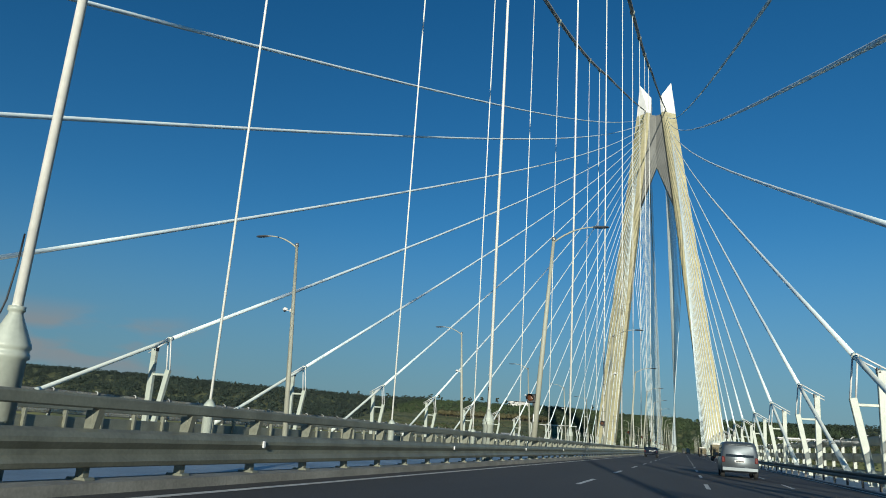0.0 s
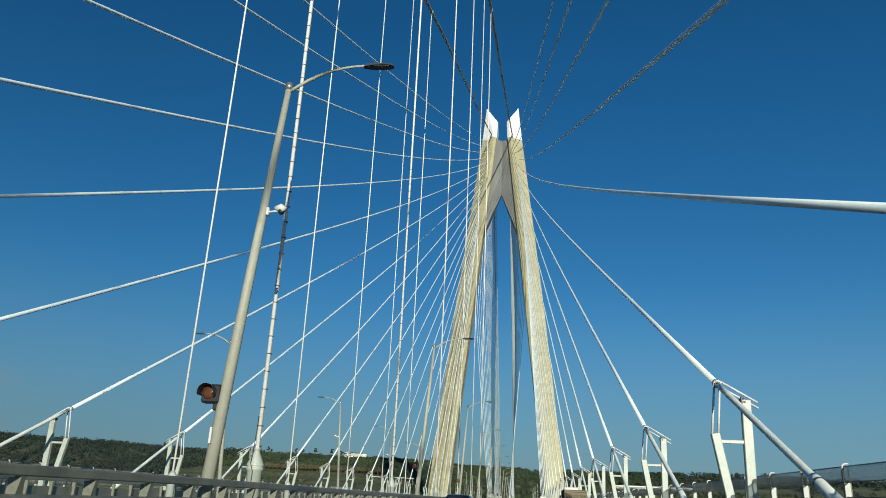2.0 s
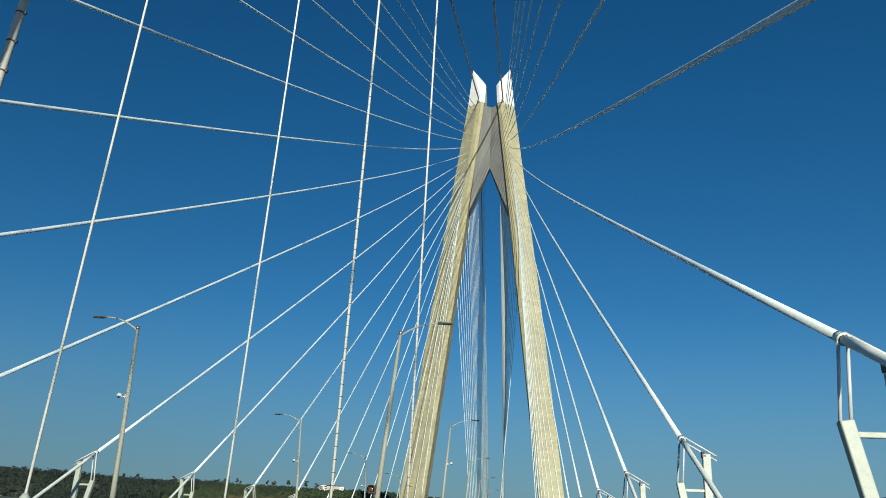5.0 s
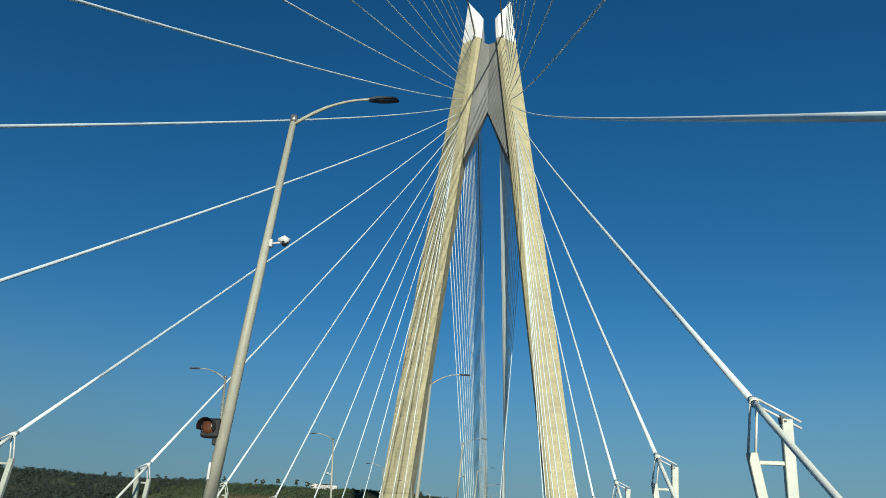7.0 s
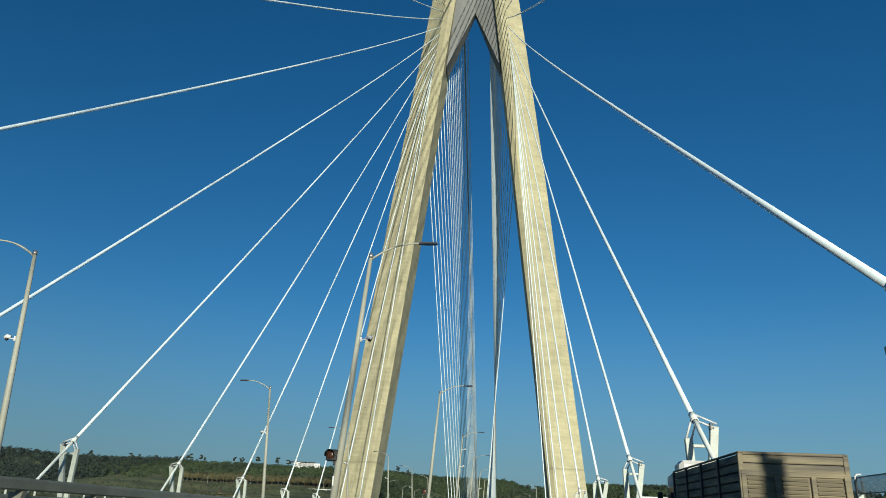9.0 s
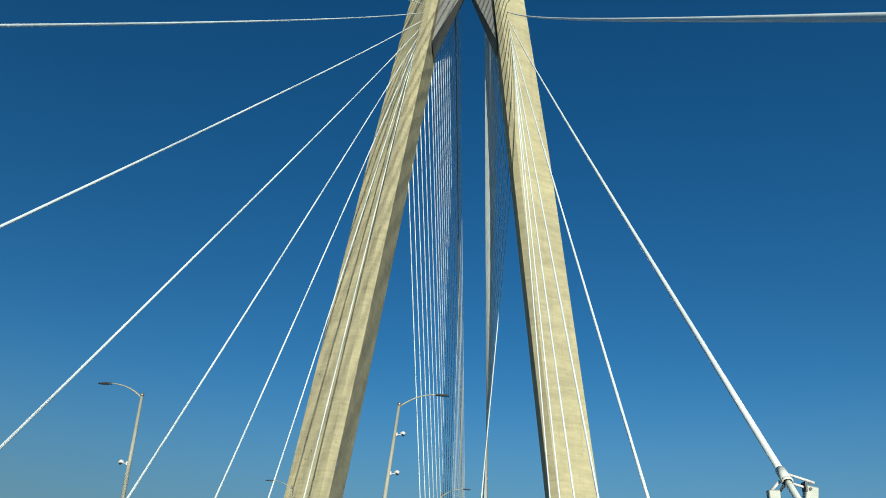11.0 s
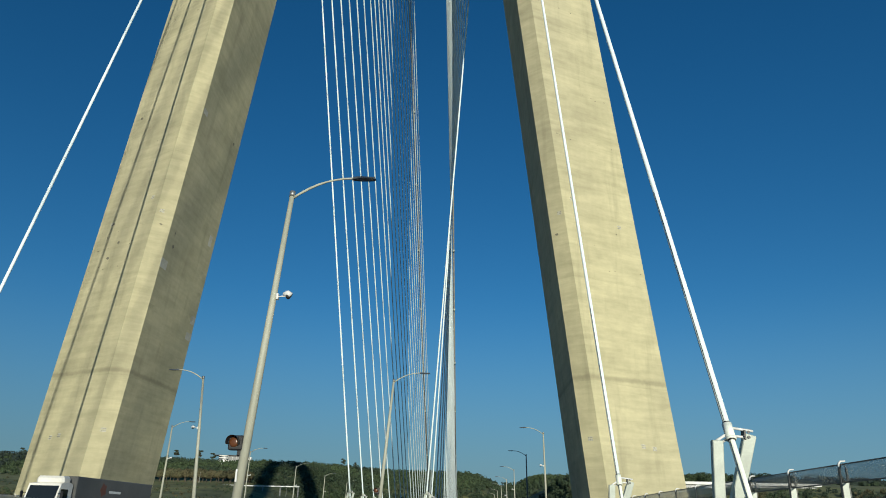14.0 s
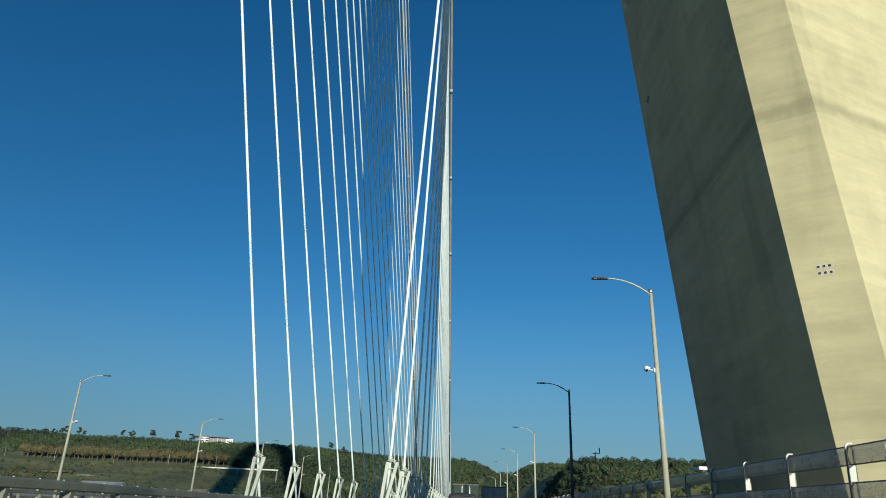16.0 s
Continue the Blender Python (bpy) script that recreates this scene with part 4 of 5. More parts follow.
woods_v, scrub_v, forest_v = [], [], []


def crown(x, y, r, count, leaf, to=None, tall=1.0):
    z = hill_z(x, y)
    (woods_v if to is None else to).append(leaf_quads(rs, (x, y, z + r * 0.55 * tall), (r, r, r * 0.9 * tall), count, leaf))


# dense wood behind the tree row up to the ridge
for _ in range(2300):
    x, y = rw.uniform(-480, -60), rw.uniform(565, 960)
    if x > -130 and rw.random() < 0.3:
        y = rw.uniform(420, 560)
    crown(x, y, rw.uniform(2.2, 4.6), 80, 0.6)
# tall dark forest farther along the shore, with haze put into its colour
for _ in range(7600):
    x = rw.uniform(-1750, -430)
    y = rw.uniform(430 if x > -560 else 255, 960)
    crown(x, y, rw.uniform(2.8, 4.8), 44, 0.95, forest_v, tall=1.4)
# hedges and single bushes on the grass slope in front of it
n = 0
while n < 900:
    x, y = rw.uniform(-620, -50), rw.uniform(330, 540)
    if noise.noise((x * 0.010, y * 0.03, 5.5)) > 0.22 or x > -110:
        crown(x, y, rw.uniform(0.8, 2.4), 60, 0.4, woods_v if rw.random() < 0.6 else scrub_v)
        n += 1
for _ in range(700):
    crown(rw.uniform(-420, -110), rw.uniform(370, 538), rw.uniform(0.4, 1.5), 40, 0.3, woods_v if rw.random() < 0.5 else scrub_v)
# leafy trees and dry scrub on the near bank
n = 0
while n < 620:
    x, y = rw.uniform(70, 420), rw.uniform(275, 620)
    if noise.noise((x * 0.02, y * 0.02, 8.5)) > -0.1 or y > 330:
        crown(x, y, rw.uniform(1.5, 3.2), 190, 0.4, tall=1.05)
        n += 1
for _ in range(150):
    crown(rw.uniform(50, 170), rw.uniform(268, 320), rw.uniform(1.6, 2.8), 420, 0.26, tall=1.1)
for _ in range(1200):
    crown(rw.uniform(33, 85), rw.uniform(130, 290), rw.uniform(0.4, 1.2), 60, 0.2, scrub_v if rw.random() < 0.3 else woods_v)
for _ in range(2400):
    x, y = rw.uniform(35, 260), rw.uniform(140, 330)
    if y > 244 and x > 98:
        continue
    crown(x, y, rw.uniform(0.7, 1.9), 80, 0.3, scrub_v if rw.random() < 0.2 else woods_v)
# wooded slopes down the coast
for _ in range(5200):
    x = rw.uniform(240, 1400)
    crown(x, rw.uniform(150 if x > 250 + 400 * (rw.random() ** 2) else 420, 800), rw.uniform(2.6, 4.4), 40, 0.95, forest_v, tall=1.2)
# far hills
for _ in range(2600):
    crown(rw.uniform(-150, 260), rw.uniform(560, 860), rw.uniform(2.5, 4.5), 60, 0.7)
for _ in range(500):
    crown(rw.uniform(-500, 700), rw.uniform(1250, 1750), rw.uniform(5, 9), 40, 2.2)
tagged(new("woods", quad_mesh("woods", np.concatenate(woods_v), LEAF)), "dark green woods covering the hills", "woods", kind="stuff")
tagged(new("forest", quad_mesh("forest", np.concatenate(forest_v), HAZY_FOREST)), "dense dark forest on the slopes along the shore, haze put into its colour", "forest", kind="stuff")
tagged(new("scrub", quad_mesh("scrub", np.concatenate(scrub_v), SCRUB)), "dry olive-brown scrub on the slopes", "scrub", kind="stuff")


# ------------------------------------------------------------------ buildings on the ridge
PLASTER = material("white_plaster", (0.78, 0.77, 0.73), 0.8, scale=0.2, vary=0.06, fine=2)
GLASS = material("dark_window_glass", (0.02, 0.026, 0.032), 0.3, vary=0.1, bump=0)
PATCH = material("repair_mortar", (0.56, 0.54, 0.45), 0.9, scale=0.4, vary=0.08, fine=3)
ROOF_DARK = material("dark_roof_edge", (0.10, 0.10, 0.10), 0.7, scale=0.3, vary=0.1, fine=3)
ROOF = material("grey_roof_sheet", (0.34, 0.35, 0.35), 0.6, 0.2, scale=0.3, vary=0.1, fine=3)


def villa(x, y, w, h, d, turn, label):
    z = hill_z(x, y) + 3.0
    b = thing("white_building", label, "building", Matrix.Translation((x, y, z)) @ Matrix.Rotation(turn, 4, "Z"))
    # white end blocks, a dark glazed middle under a thin flat roof that juts out at one end
    a, c = -w / 2 + w * 0.3, w / 2 - w * 0.2
    n = 12

    def bow(grow):
        return [(-w / 2 - grow + (0.5 - 0.5 * math.cos(math.pi * i / n)) * (w * 0.3 + 2 * grow), -(2.2 + grow) * math.sin(math.pi * i / n)) for i in range(n + 1)]

    ring = bow(0.0) + [(a, d), (-w / 2, d)]
    part("wall", Shape().prism(ring, lambda u, v, t: (u, v, t), -9, h - 0.3).mesh("wall", PLASTER), b, "curved white end block")
    for z0, z1 in ((0.25, 0.46), (0.62, 0.82)):
        band = bow(0.06) + [(a + 0.06, 0.0), (-w / 2 - 0.06, 0.0)]
        part("window", Shape().prism(band[1:n], lambda u, v, t: (u, v, t), h * z0, h * z1).mesh("window", GLASS), b, "curved dark window band")
    part("wall", Shape().box((c, -0.5, -9), (w / 2, d, h * 0.82), 0.05).mesh("wall", PLASTER), b, "square white end block")
    part("base", Shape().box((a + 0.01, 0.3, -9), (c - 0.01, d, h * 0.16), 0.05).mesh("base", PLASTER), b)
    part("core", Shape().box((a + 0.01, 1.6, h * 0.16 + 0.01), (c - 0.01, d, h - 0.31), 0.05).mesh("core", BEAM_SHADE_CONCRETE), b, "grey shaded inner wall")
    part("roof", Shape().box((-w / 2 - 4.5, -2.9, h - 0.29), (c + 1.2, d + 0.6, h + 0.25), 0.05).mesh("roof", ROOF_DARK), b, "thin dark flat roof")
    k = max(2, int((c - a) / 4))
    for i in range(k):
        u0, u1 = a + 0.05 + (c - a) * i / k, a + (c - a) * (i + 1) / k - 0.3
        part("window", Shape().box((u0, 1.0, h * 0.16 + 0.02), (u1, 1.2, h - 0.32), 0.02).mesh("window", GLASS), b)
        part("mullion", Shape().box((u1 + 0.01, 0.8, h * 0.16 + 0.01), (u1 + 0.26, 1.25, h - 0.32), 0.02).mesh("mullion", PLASTER), b)
    for i in range(3):
        u0 = c + 0.7 + i * (w * 0.2 - 1) / 3
        part("window", Shape().box((u0, -0.56, h * 0.25), (u0 + 1.3, -0.4, h * 0.6), 0.02).mesh("window", GLASS), b)


villa(-268, 800, 38, 7, 14, 0.2, "long low white building with columns on the ridge")
villa(-190, 905, 26, 3, 12, 0.1, "long white flat-roofed building behind trees")
villa(-520, 930, 22, 5, 10, 0.1, "small white house far back on the ridge")

# long low hall on the bank
hall = thing("low_hall", "long low hall with a white flat roof on the bank", "building", Matrix.Translation((134, 250, 16.6)))
part("wall", Shape().box((-33, 0.8, -6), (33, 14, 2.7), 0.05).mesh("wall", ROOF), hall, "grey wall")
part("roof", Shape().box((-34.5, -0.6, 2.704), (34.5, 15, 3.9), 0.08).mesh("roof", PLASTER), hall, "broad white roof edge")
hw = Shape().box((-1.6, 0.7, 0.5), (1.6, 0.9, 2.2), 0.02).mesh("window", GLASS)
for i in range(14):
    part("window", hw, hall, m=Matrix.Translation((-29.5 + 4.5 * i, 0, 0)))
# white parapet of the hill road, on short piers where the slope falls away
pa = thing("road_parapet", "long low white parapet wall of the hill road", "parapet")
part("wall", Shape().box((-206, 540, 25.9), (-128, 540.6, 26.7), 0.05).mesh("wall", PLASTER), pa)
for x in np.arange(-204, -127, 15.0):
    part("pier", Shape().box((x - 0.5, 540.1, hill_z(x, 540) - 1.5 if hill_z(x, 540) < 25 else 23.5), (x + 0.5, 541.4, 25.89), 0.05).mesh("pier", BEAM_SHADE_CONCRETE), pa)
# lamp columns of the hill road
for x in (-345, -305, -258, -215, -178, -140):
    hl = thing("street_lamp", "thin grey street lamp of the hill road", "street lamp", Matrix.Translation((x, 545, min(hill_z(x, 545), 27))), group="lamps of the hill road")
    part("pole", Shape().tube([(0, 0, -9), (0, 0, 9.5)], [0.16, 0.09], 7).mesh("pole", POLE, True), hl)
    part("arm", Shape().tube([(0, 0, 9.4), (0.8, -0.4, 9.8), (1.7, -0.8, 9.9)], 0.05, 6).mesh("arm", POLE, True), hl)
    part("lamp_head", Shape().box((1.5, -0.95, 9.83), (2.2, -0.65, 9.98), 0.03).mesh("lamp_head", LAMP_SHELL), hl)
# grey-roofed shed below the road
sz = hill_z(-190, 395)
shed = thing("shed", "low shed with a grey sheet roof on the slope", "shed", Matrix.Translation((-190, 395, sz)))
part("wall", Shape().box((-11, -5, -3), (11, 5, 3.2)).mesh("wall", PLASTER), shed)
part("roof", Shape().prism([(-6, 3.2), (6, 3.2), (0, 5.6)], lambda u, w, s: (s, u, w), -12, 12).mesh("roof", ROOF), shed)


# ------------------------------------------------------------------ marks on the tower
STAIN = material("dark_stain", (0.20, 0.185, 0.13), 0.9, scale=1.5, vary=0.2, fine=9, bump=0.0)
DARK_HOLE = material("dark_hole", (0.05, 0.045, 0.04), 0.9, vary=0.2)


def on_face(s, i, j, u, z, out=0.03):
    """A place on the leg's face between the edges i and j."""
    a, b = Vector((s * leg_x(i, z), LEG[i][2], z)), Vector((s * leg_x(j, z), LEG[j][2], z))
    along = (b - a).normalized()
    up = Vector((s * (leg_x(i, z + 1) - leg_x(i, z)), 0, 1)).normalized()
    nrm = along.cross(up)
    mid = Vector((s * leg_x(0, z) + s * 6, 8, z))
    p = a.lerp(b, u)
    if nrm.dot(p - mid) < 0:
        nrm = -nrm
    m = Matrix((along, up, nrm)).transposed().to_4x4()
    m.translation = p + nrm * out
    return m


legs = [o for o in tower.children if o.name.startswith("leg")]
hole = Shape().box((-0.05, -0.045, -0.04), (0.05, 0.045, 0.0)).mesh("anchor_hole", DARK_HOLE)
rim = Shape().prism([(-0.11, -0.10), (-0.02, -0.12), (0.10, -0.09), (0.12, 0.03), (0.07, 0.11), (-0.09, 0.10)], lambda a, b, c: (a, b, c), -0.03, 0.0).mesh("mortar_rim", PATCH)
for s, leg in ((1, legs[0]), (-1, legs[1])):
    for i, j, u0, z0 in ((0, 1, 0.40, 10.75), (1, 2, 0.52, 10.2), (1, 2, 0.66, 10.0), (1, 2, 0.12, 42.2), (0, 1, 0.6, 40.0), (1, 2, 0.74, 39.5), (1, 2, 0.5, 90), (1, 2, 0.6, 120)):
        for a in range(3):
            for b in range(2):
                place = on_face(s, i, j, u0 + 0.21 * a / (2.4 if i == 0 else 12.0), z0 + 0.27 * b, 0.006)
                part("mortar_rim", rim, leg, m=place @ Matrix.Rotation(1.3 * a + 2.1 * b, 4, "Z"))
                part("anchor_hole", hole, leg, m=place @ Matrix.Translation((0, 0, 0.006)))
    rr = random.Random(3 if s > 0 else 4)
    for _ in range(22):
        z = rr.choice((33, 36, 38.5, 52, 60, 75)) + rr.uniform(-0.3, 0.3)
        part("anchor_hole", hole, leg, m=on_face(s, 1, 2, rr.uniform(0.05, 0.95), z, 0.012) @ Matrix.Scale(rr.uniform(0.6, 1.3), 4))
    for _ in range(9):
        z, u = rr.choice((22, 26.5, 29, 33, 36, 41, 48, 57)) + rr.uniform(-0.4, 0.4), rr.choice((0.06, 0.94, 0.12))
        w, h = rr.uniform(0.5, 1.1), rr.uniform(0.4, 0.9)
        part("repair_patch", Shape().box((-w, -h, -0.03), (w, h, 0.0)).mesh("repair_patch", PATCH if rr.random() < 0.6 else CONCRETE), leg, m=on_face(s, 5, 0, u, z, 0.014))
    for _ in range(5 if s > 0 else 9):
        i, j = rr.choice(((1, 2), (5, 0), (5, 0), (0, 1)))
        z, u = rr.choice((27, 34, 37, 39, 46, 58, 66)) + rr.uniform(-1, 1), rr.uniform(0.08, 0.92)
        w, h, n = rr.uniform(0.12, 0.4), rr.uniform(0.1, 0.28), 9
        ring = [((0.6 + 0.6 * rr.random()) * w * math.cos(6.283 * a / n), (0.6 + 0.6 * rr.random()) * h * math.sin(6.283 * a / n)) for a in range(n)]
        part("stain", Shape().prism(ring, lambda a, b, c: (a, b, c), -0.02, 0.0).mesh("stain", STAIN), leg, m=on_face(s, i, j, u, z, 0.009))


# ------------------------------------------------------------------ vehicles
def paint(name, base, rough=0.3, metal=0.3):
    return material(name, base, rough, metal, scale=0.7, vary=0.06, fine=8, bump=0.01)


SILVER = paint("silver_paint", (0.13, 0.15, 0.165), 0.35, 0.6)
NAVY = paint("navy_paint", (0.012, 0.02, 0.035), 0.22, 0.2)
DARKVAN = paint("graphite_paint", (0.03, 0.034, 0.04), 0.7, 0.0)
TRUCK_WHITE = paint("truck_white", (0.72, 0.70, 0.64), 0.5, 0.0)
GREEN = paint("truck_green", (0.03, 0.05, 0.045), 0.95, 0.0)
ROOF_GREY = paint("cargo_grey", (0.10, 0.10, 0.095), 0.6, 0.0)
BROWN_PRINT = paint("brown_print", (0.13, 0.05, 0.03), 0.6, 0.0)
WOOD = material("weathered_planks", (0.21, 0.175, 0.10), 0.7, scale=1.2, vary=0.2, fine=14, second=(0.085, 0.074, 0.055), stretch=(0.2, 1, 4), per_object=0.25)
TAIL = material("tail_lamp_red", (0.13, 0.012, 0.01), 0.2, vary=0.05, bump=0)
HEADL = material("headlamp_glass", (0.75, 0.77, 0.78), 0.1, vary=0.03, bump=0)
PLATE = material("number_plate", (0.72, 0.72, 0.70), 0.5, vary=0.05)
CARGLASS = material("car_glass", (0.015, 0.02, 0.024), 0.06, vary=0.05, bump=0)
TYRE = Shape().tube([(-0.11, 0, 0), (-0.09, 0, 0), (0.09, 0, 0), (0.11, 0, 0)], [0.27, 0.33, 0.33, 0.27], 18).mesh("tyre", RUBBER)
RIM = Shape().tube([(-0.112, 0, 0), (0.112, 0, 0)], [0.19, 0.19], 14).tube([(-0.125, 0, 0), (0.125, 0, 0)], [0.06, 0.06], 8).mesh("rim", STEEL)


def wheel(parent, x, y, r=0.33):
    w = part("wheel", TYRE, parent, m=Matrix.Translation((x, y, r)) @ Matrix.Scale(r / 0.33, 4))
    part("rim", RIM, w)


def car_body(stations, mat, name="body"):
    """Rounded cross-sections (y, half width low, half width top, z low, z belt, z top) joined to a smooth shell."""
    v, f = [], []
    for y, a, b, z0, z1, z2 in stations:
        m = a + (b - a) * 0.45
        half = [(0.80 * a, z0), (0.95 * a, z0 + 0.05), (a, z0 + 0.18), (1.01 * a, (z0 + z1) / 2), (0.99 * a, z1 - 0.02), (0.97 * a, z1 + 0.01), (m, z1 + 0.5 * (z2 - z1)), (b, z2 - 0.13), (0.93 * b, z2 - 0.05), (0.72 * b, z2 - 0.012), (0.3 * b, z2)]
        v += [(-x, y, z) for x, z in half] + [(x, y, z) for x, z in half[::-1]]
    n = 22
    for i in range(len(stations) - 1):
        f += [[i * n + k, i * n + (k + 1) % n, (i + 1) * n + (k + 1) % n, (i + 1) * n + k] for k in range(n)]
    f += [list(range(n))[::-1], [(len(stations) - 1) * n + k for k in range(n)]]
    return mesh_of(name, v, f, mat, True)


def passenger(name, label, category, x, y, mat, van=True, height=1.95):
    z = road_z(x)
    c = thing(name, label, category, Matrix.Translation((x, y, z)))
    H = height if van else 1.47
    W = 0.97
    st = [(0, W * 0.93, W * 0.76, 0.40, 1.0, H - 0.24), (0.05, W * 0.96, W * 0.8, 0.36, 1.02, H - 0.14), (0.14, W * 0.985, W * 0.84, 0.33, 1.04, H - 0.07), (0.34, W, W * 0.86, 0.31, 1.05, H - 0.025), (0.8, W, W * 0.88, 0.3, 1.05, H), (2.6, W, W * 0.88, 0.3, 1.05, H), (3.2 if van else 2.9, W, W * 0.82, 0.3, 1.05, H - 0.12), (4.0 if van else 3.7, W, W * 0.84, 0.3, 1.02, 1.15), (4.7 if van else 4.5, W * 0.9, W * 0.7, 0.32, 0.7, 0.85)]
    part("body", car_body(st, mat), c)
    rw = Shape().add([(-0.72, -0.012, 1.12), (0.72, -0.012, 1.12), (0.66, 0.04, H - 0.24), (-0.66, 0.04, H - 0.24), (-0.72, 0.03, 1.12), (0.72, 0.03, 1.12), (0.66, 0.08, H - 0.24), (-0.66, 0.08, H - 0.24)], [[0, 1, 2, 3], [4, 7, 6, 5], [0, 4, 5, 1], [3, 2, 6, 7], [0, 3, 7, 4], [1, 5, 6, 2]])
    part("rear_window", rw.mesh("rear_window", CARGLASS), c)
    for s in (1, -1):
        for ya, yb in ((0.35, 1.2), (1.3, 2.1), (2.2, 3.0)):
            a = Shape().add([(s * (W + 0.004), ya, 1.12), (s * (W + 0.004), yb, 1.12), (s * (W * 0.88 + 0.02), yb, H - 0.2), (s * (W * 0.88 + 0.02), ya, H - 0.2), (s * (W - 0.05), ya, 1.12), (s * (W - 0.05), yb, 1.12), (s * (W * 0.88 - 0.05), yb, H - 0.2), (s * (W * 0.88 - 0.05), ya, H - 0.2)], [[0, 1, 2, 3], [4, 7, 6, 5], [0, 4, 5, 1], [3, 2, 6, 7], [0, 3, 7, 4], [1, 5, 6, 2]])
            part("side_window", a.mesh("side_window", CARGLASS), c)
        lo, hi = (0.82, 1.12) if van else (0.74, 0.92)
        part("tail_lamp", Shape().box((s * 0.84 - 0.08, -0.03, lo), (s * 0.84 + 0.08, 0.1, hi), 0.03).mesh("tail_lamp", TAIL), c, "red tail lamp")
        part("mirror", Shape().box((s * 1.06 - 0.1, 3.0, 1.12), (s * 1.06 + 0.1, 3.14, 1.32), 0.04).mesh("mirror", mat), c)
        for yy in (0.9, 3.75):
            wheel(c, s * (W - 0.12), yy)
    part("spoiler", Shape().box((-0.62, -0.06, H - 0.2), (0.62, 0.22, H - 0.15), 0.02).mesh("spoiler", mat), c)
    part("bumper", Shape().box((-0.93, -0.1, 0.36), (0.93, 0.12, 0.62), 0.05).mesh("bumper", mat), c)
    part("number_plate", Shape().box((-0.27, -0.03, 0.84), (0.27, 0.03, 0.96), 0.01).mesh("number_plate", PLATE), c, "pale plate with a dark bar")
    part("plate_bar", Shape().box((-0.2, -0.034, 0.87), (0.2, -0.028, 0.93)).mesh("plate_bar", BLACK), c)
    return c


passenger("minivan", "silver-grey minivan driving ahead on the asphalt lane", "van", 18.6, -474.0, SILVER)
passenger("car", "dark navy car with tinted glass in the inner lane", "car", 11.05, -403.1, NAVY, van=False)
passenger("minivan", "dark graphite minivan ahead in the middle lane", "van", 15.25, 20.0, DARKVAN, height=2.3)


def truck(name, label, x, y, cargo, cabmat, planks=False, length=7.5, height=3.55, turn=0.0):
    z = road_z(x)
    t = thing(name, label, "truck", Matrix.Translation((x, y, z)) @ Matrix.Rotation(turn, 4, "Z"))
    W = 1.22
    part("chassis", Shape().box((-0.5, 0.3, 0.65), (0.5, length + 2.2, 0.9)).box((-1.1, 0.05, 0.55), (1.1, 0.2, 0.75), 0.02).mesh("chassis", BLACK), t)
    if planks:
        body = part("cargo_body", Shape().box((-W + 0.06, 0.06, 1.0), (W - 0.06, length, height - 0.1)).mesh("cargo_body", BLACK), t)
        step = (height - 1.05) / 9
        for a in range(9):
            z0 = 1.05 + a * step
            if a > 6:
                part("plank", Shape().box((-W + 0.02, -0.02, z0), (W - 0.02, 0.05, z0 + step - 0.03), 0.015).mesh("plank", WOOD), body)
            for s in (1, -1):
                part("plank", Shape().box((s * W - 0.03, 0.06, z0), (s * W + 0.012, length, z0 + step - 0.03), 0.015).mesh("plank", WOOD), body)
        zp = 1.05 + 7 * step - 0.04
        part("rear_panel", Shape().box((-W + 0.02, 0.0, 1.0), (W - 0.02, 0.05, zp)).mesh("rear_panel", WOOD), body)
        for u in (-W + 0.04, -0.42, 0.42, W - 0.04):
            part("stake", Shape().box((u - 0.06, -0.06, 0.95), (u + 0.06, -0.001, zp), 0.01).mesh("stake", WOOD), body)
        part("stake", Shape().box((-W - 0.02, -0.05, zp - 0.05), (W + 0.02, -0.022, zp + 0.06), 0.01).mesh("stake", WOOD), body)
        for s in (1, -1):
            part("stake", Shape().box((s * W - 0.06, -0.04, 0.95), (s * W + 0.06, 0.06, height), 0.01).mesh("stake", WOOD), body)
            for yy in np.arange(1.8, length, 1.8):
                part("stake", Shape().box((s * (W + 0.045) - 0.035, yy - 0.06, 0.95), (s * (W + 0.045) + 0.035, yy + 0.06, height), 0.01).mesh("stake", BLACK), body)
            part("top_board", Shape().box((s * W - 0.05, -0.05, height), (s * W + 0.05, length, height + 0.04), 0.01).mesh("top_board", WOOD), body)
        part("top_board", Shape().box((-W + 0.052, -0.05, height - 0.03), (W - 0.052, 0.1, height + 0.04), 0.01).mesh("top_board", WOOD), body)
        lou = Shape().add([(-0.3, 0, 0), (0.3, 0, 0), (0.3, -0.05, 0.0), (-0.3, -0.05, 0.0), (-0.3, 0, 0.065), (0.3, 0, 0.065)], [[0, 1, 2, 3], [3, 2, 5, 4], [4, 5, 1, 0], [0, 3, 4], [1, 5, 2]]).mesh("louvre", WOOD)
        for u in (-0.8, 0.0, 0.8):
            for a in range(14):
                part("louvre", lou, body, m=Matrix.Translation((u, -0.002, 1.12 + 0.097 * a)))
    else:
        body = part("cargo_body", Shape().box((-W, 0, 0.95), (W, length, height), 0.05).mesh("cargo_body", cargo), t)
        part("door_seam", Shape().box((-0.02, -0.008, 1.1), (0.02, 0.0, height - 0.15)).mesh("door_seam", BLACK), body)
        part("door_bar", Shape().box((-0.4, -0.03, 1.1), (-0.35, -0.009, height - 0.15)).box((0.35, -0.03, 1.1), (0.4, -0.009, height - 0.15)).mesh("door_bar", STEEL), body)
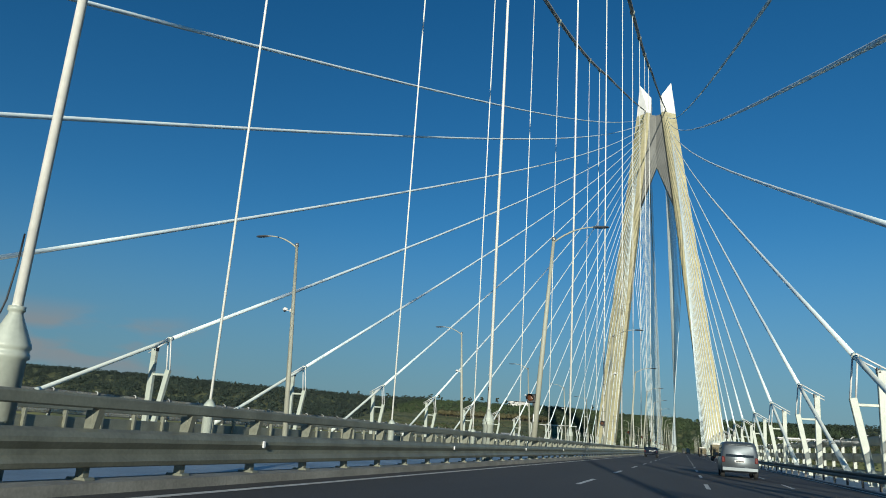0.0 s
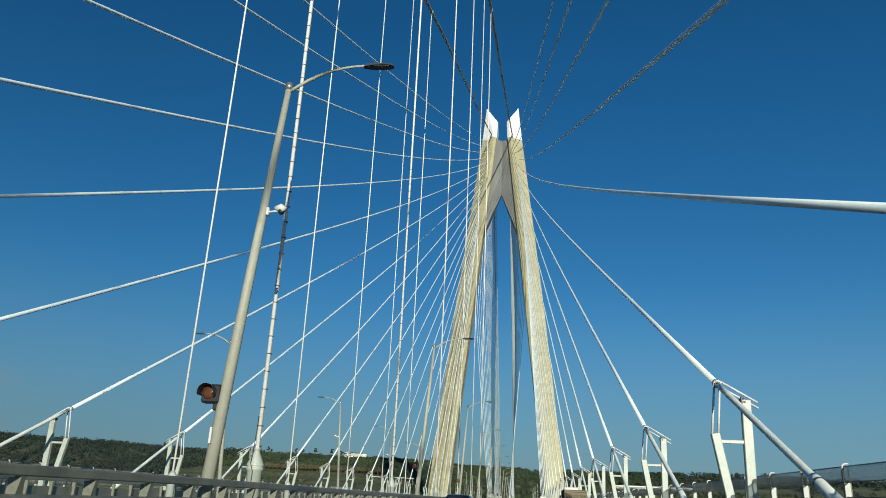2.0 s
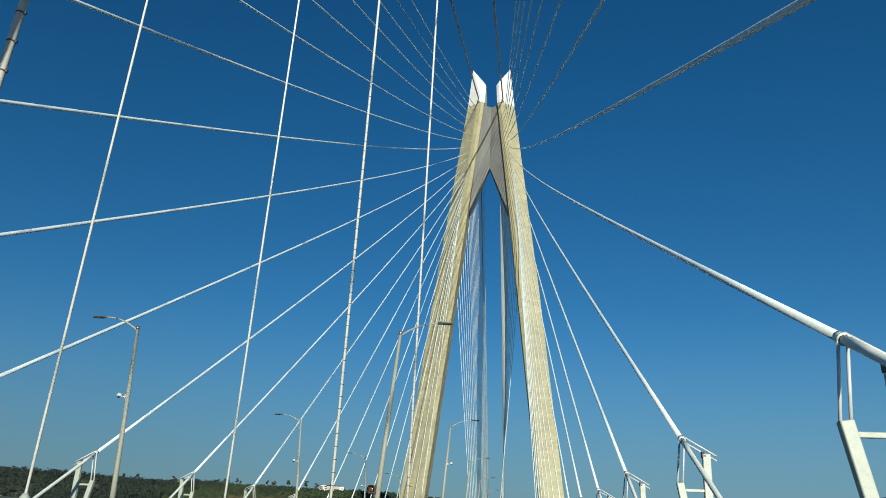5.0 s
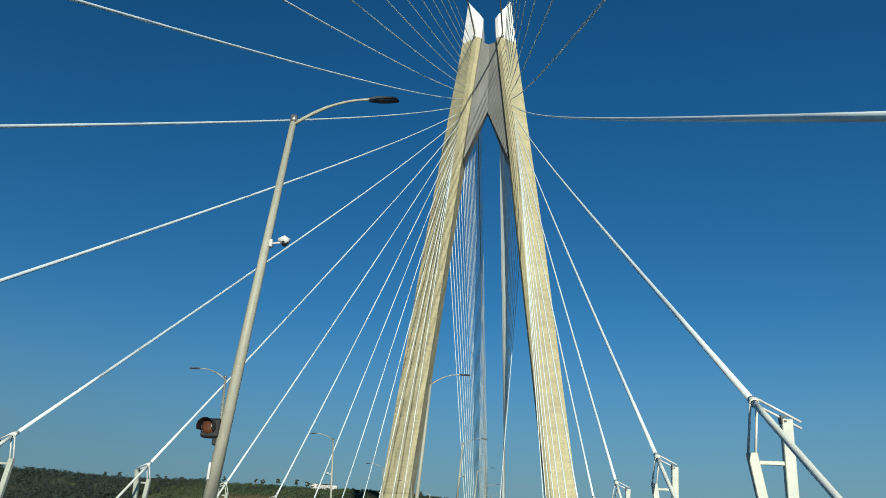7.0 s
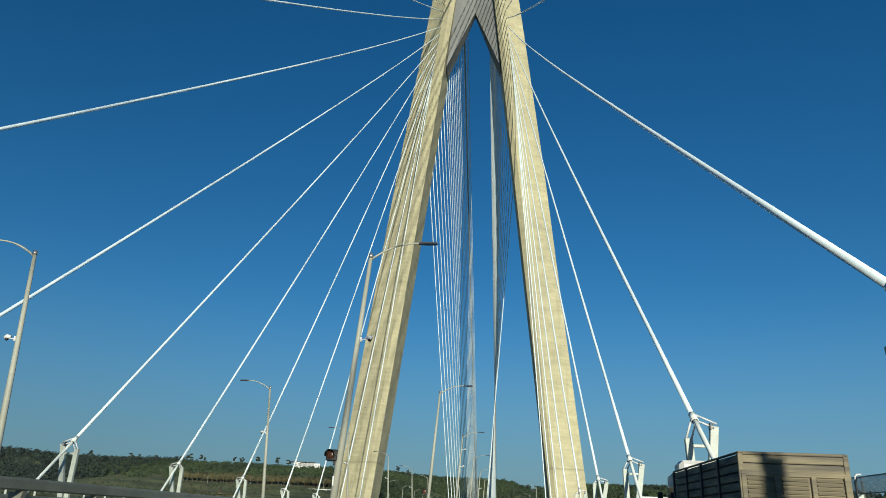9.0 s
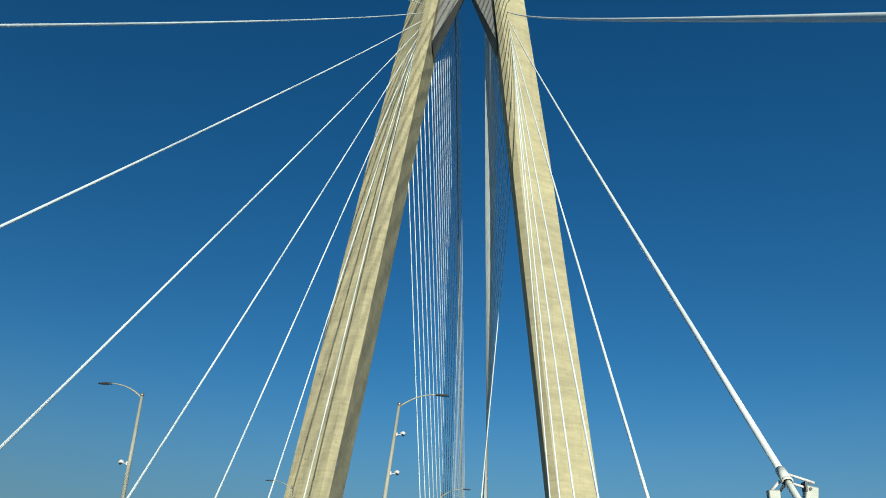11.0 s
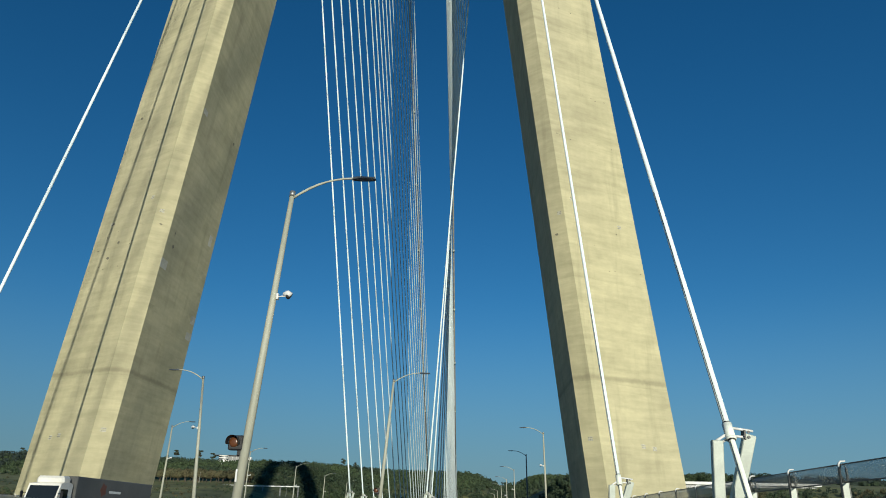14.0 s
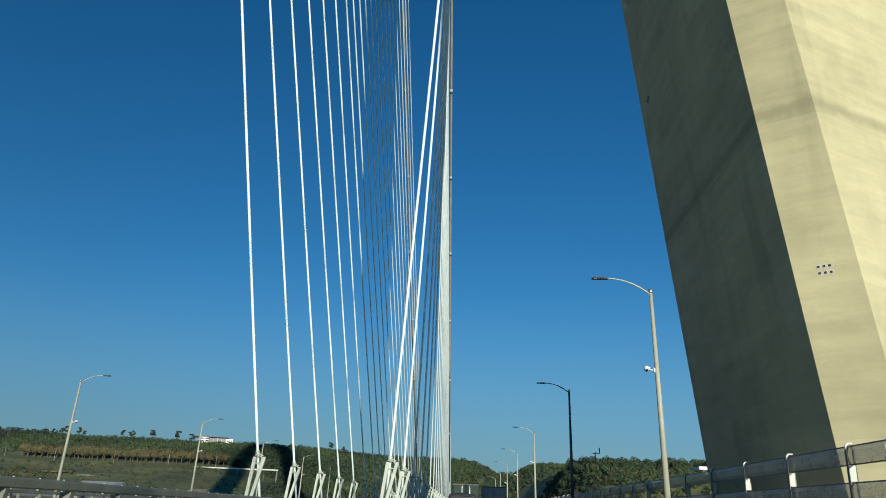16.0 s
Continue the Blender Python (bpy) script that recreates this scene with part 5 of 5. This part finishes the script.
        part("frame", Shape().box((-W - 0.02, -0.02, 0.9), (W + 0.02, 0.03, 1.02)).box((-W - 0.02, -0.02, height - 0.06), (W + 0.02, 0.03, height + 0.03)).mesh("frame", DARK_RAIL), body)
    cab = Shape().prism([(length + 0.25, 0.7), (length + 0.25, 2.9), (length + 0.6, 3.05), (length + 1.7, 2.95), (length + 2.15, 1.7), (length + 2.2, 0.7)], lambda u, w, s: (s, u, w), -1.1, 1.1)
    cb = part("cab", cab.box((-0.95, length + 0.3, 2.9), (0.95, length + 1.3, 3.45), 0.15).mesh("cab", cabmat), t)
    part("windscreen", Shape().add([(-0.98, length + 2.125, 1.8), (0.98, length + 2.125, 1.8), (0.98, length + 1.77, 2.8), (-0.98, length + 1.77, 2.8), (-0.98, length + 2.06, 1.8), (0.98, length + 2.06, 1.8), (0.98, length + 1.7, 2.8), (-0.98, length + 1.7, 2.8)], [[0, 1, 2, 3], [4, 7, 6, 5], [0, 4, 5, 1], [3, 2, 6, 7], [0, 3, 7, 4], [1, 5, 6, 2]]).mesh("windscreen", CARGLASS), cb)
    for s in (1, -1):
        part("side_window", Shape().box((s * 1.1 - 0.02, length + 0.8, 1.75), (s * 1.1 + 0.012, length + 1.7, 2.6), 0.01).mesh("side_window", CARGLASS), cb)
        part("mirror", Shape().box((s * 1.35 - 0.09, length + 1.9, 1.9), (s * 1.35 + 0.09, length + 2.0, 2.45), 0.03).box((min(s * 1.08, s * 1.3), length + 1.92, 2.3), (max(s * 1.08, s * 1.3), length + 1.96, 2.34)).mesh("mirror", BLACK), cb)
        part("headlamp", Shape().box((s * 0.8 - 0.16, length + 2.15, 0.8), (s * 0.8 + 0.16, length + 2.22, 1.0), 0.02).mesh("headlamp", HEADL), cb)
        part("tail_lamp", Shape().box((s * 0.9 - 0.14, 0.02, 0.58), (s * 0.9 + 0.14, 0.06, 0.72)).mesh("tail_lamp", TAIL), t, "red tail lamp")
        for yy in (1.5, 2.6, length + 1.2):
            wheel(t, s * 1.05, yy, 0.48)
    part("mudguard", Shape().box((-1.15, 0.9, 0.25), (-0.75, 0.94, 0.8)).box((0.75, 0.9, 0.25), (1.15, 0.94, 0.8)).mesh("mudguard", BLACK), t)
    part("number_plate", Shape().box((-0.27, 0.0, 0.58), (0.27, 0.045, 0.7)).mesh("number_plate", PLATE), t)
    return t


truck("stake_truck", "weathered wooden-sided stake truck in the outer lane", 22.08, -227.8, WOOD, TRUCK_WHITE, planks=True, length=7.3, height=3.0)
truck("stake_truck", "brown wooden-sided stake truck with a white cab in the outer lane", 21.9, -369.0, WOOD, TRUCK_WHITE, planks=True, length=7.3, height=2.95)
truck("box_truck", "grey box truck far ahead in the middle lane", 18.35, 53.0, ROOF, TRUCK_WHITE, height=3.9)
truck("box_truck", "dark green box truck ahead in the inner lane", 15.4, 46.0, GREEN, TRUCK_WHITE, height=3.75)
lorry = truck("box_truck", "long grey box truck with a white cab on the far carriageway", -12.6, -25.8, ROOF_GREY, TRUCK_WHITE, length=12.3, height=3.5, turn=math.pi)
emblem = [(0.42 * (1 + 0.16 * math.cos(5 * a)) * math.cos(a), 0.42 * (1 + 0.16 * math.cos(5 * a)) * math.sin(a)) for a in [2 * math.pi * i / 30 for i in range(30)]]
body = [o for o in lorry.children if o.name.startswith("cargo_body")][0]
part("emblem", Shape().prism(emblem, lambda u, w, t: (t, 8.4 + u, 2.75 + w), -1.226, -1.21).mesh("emblem", BROWN_PRINT), body, "reddish-brown printed emblem")
part("print_bar", Shape().box((-1.226, 5.6, 2.55), (-1.21, 7.5, 2.72)).mesh("print_bar", WHITE), body, "white printed bar")
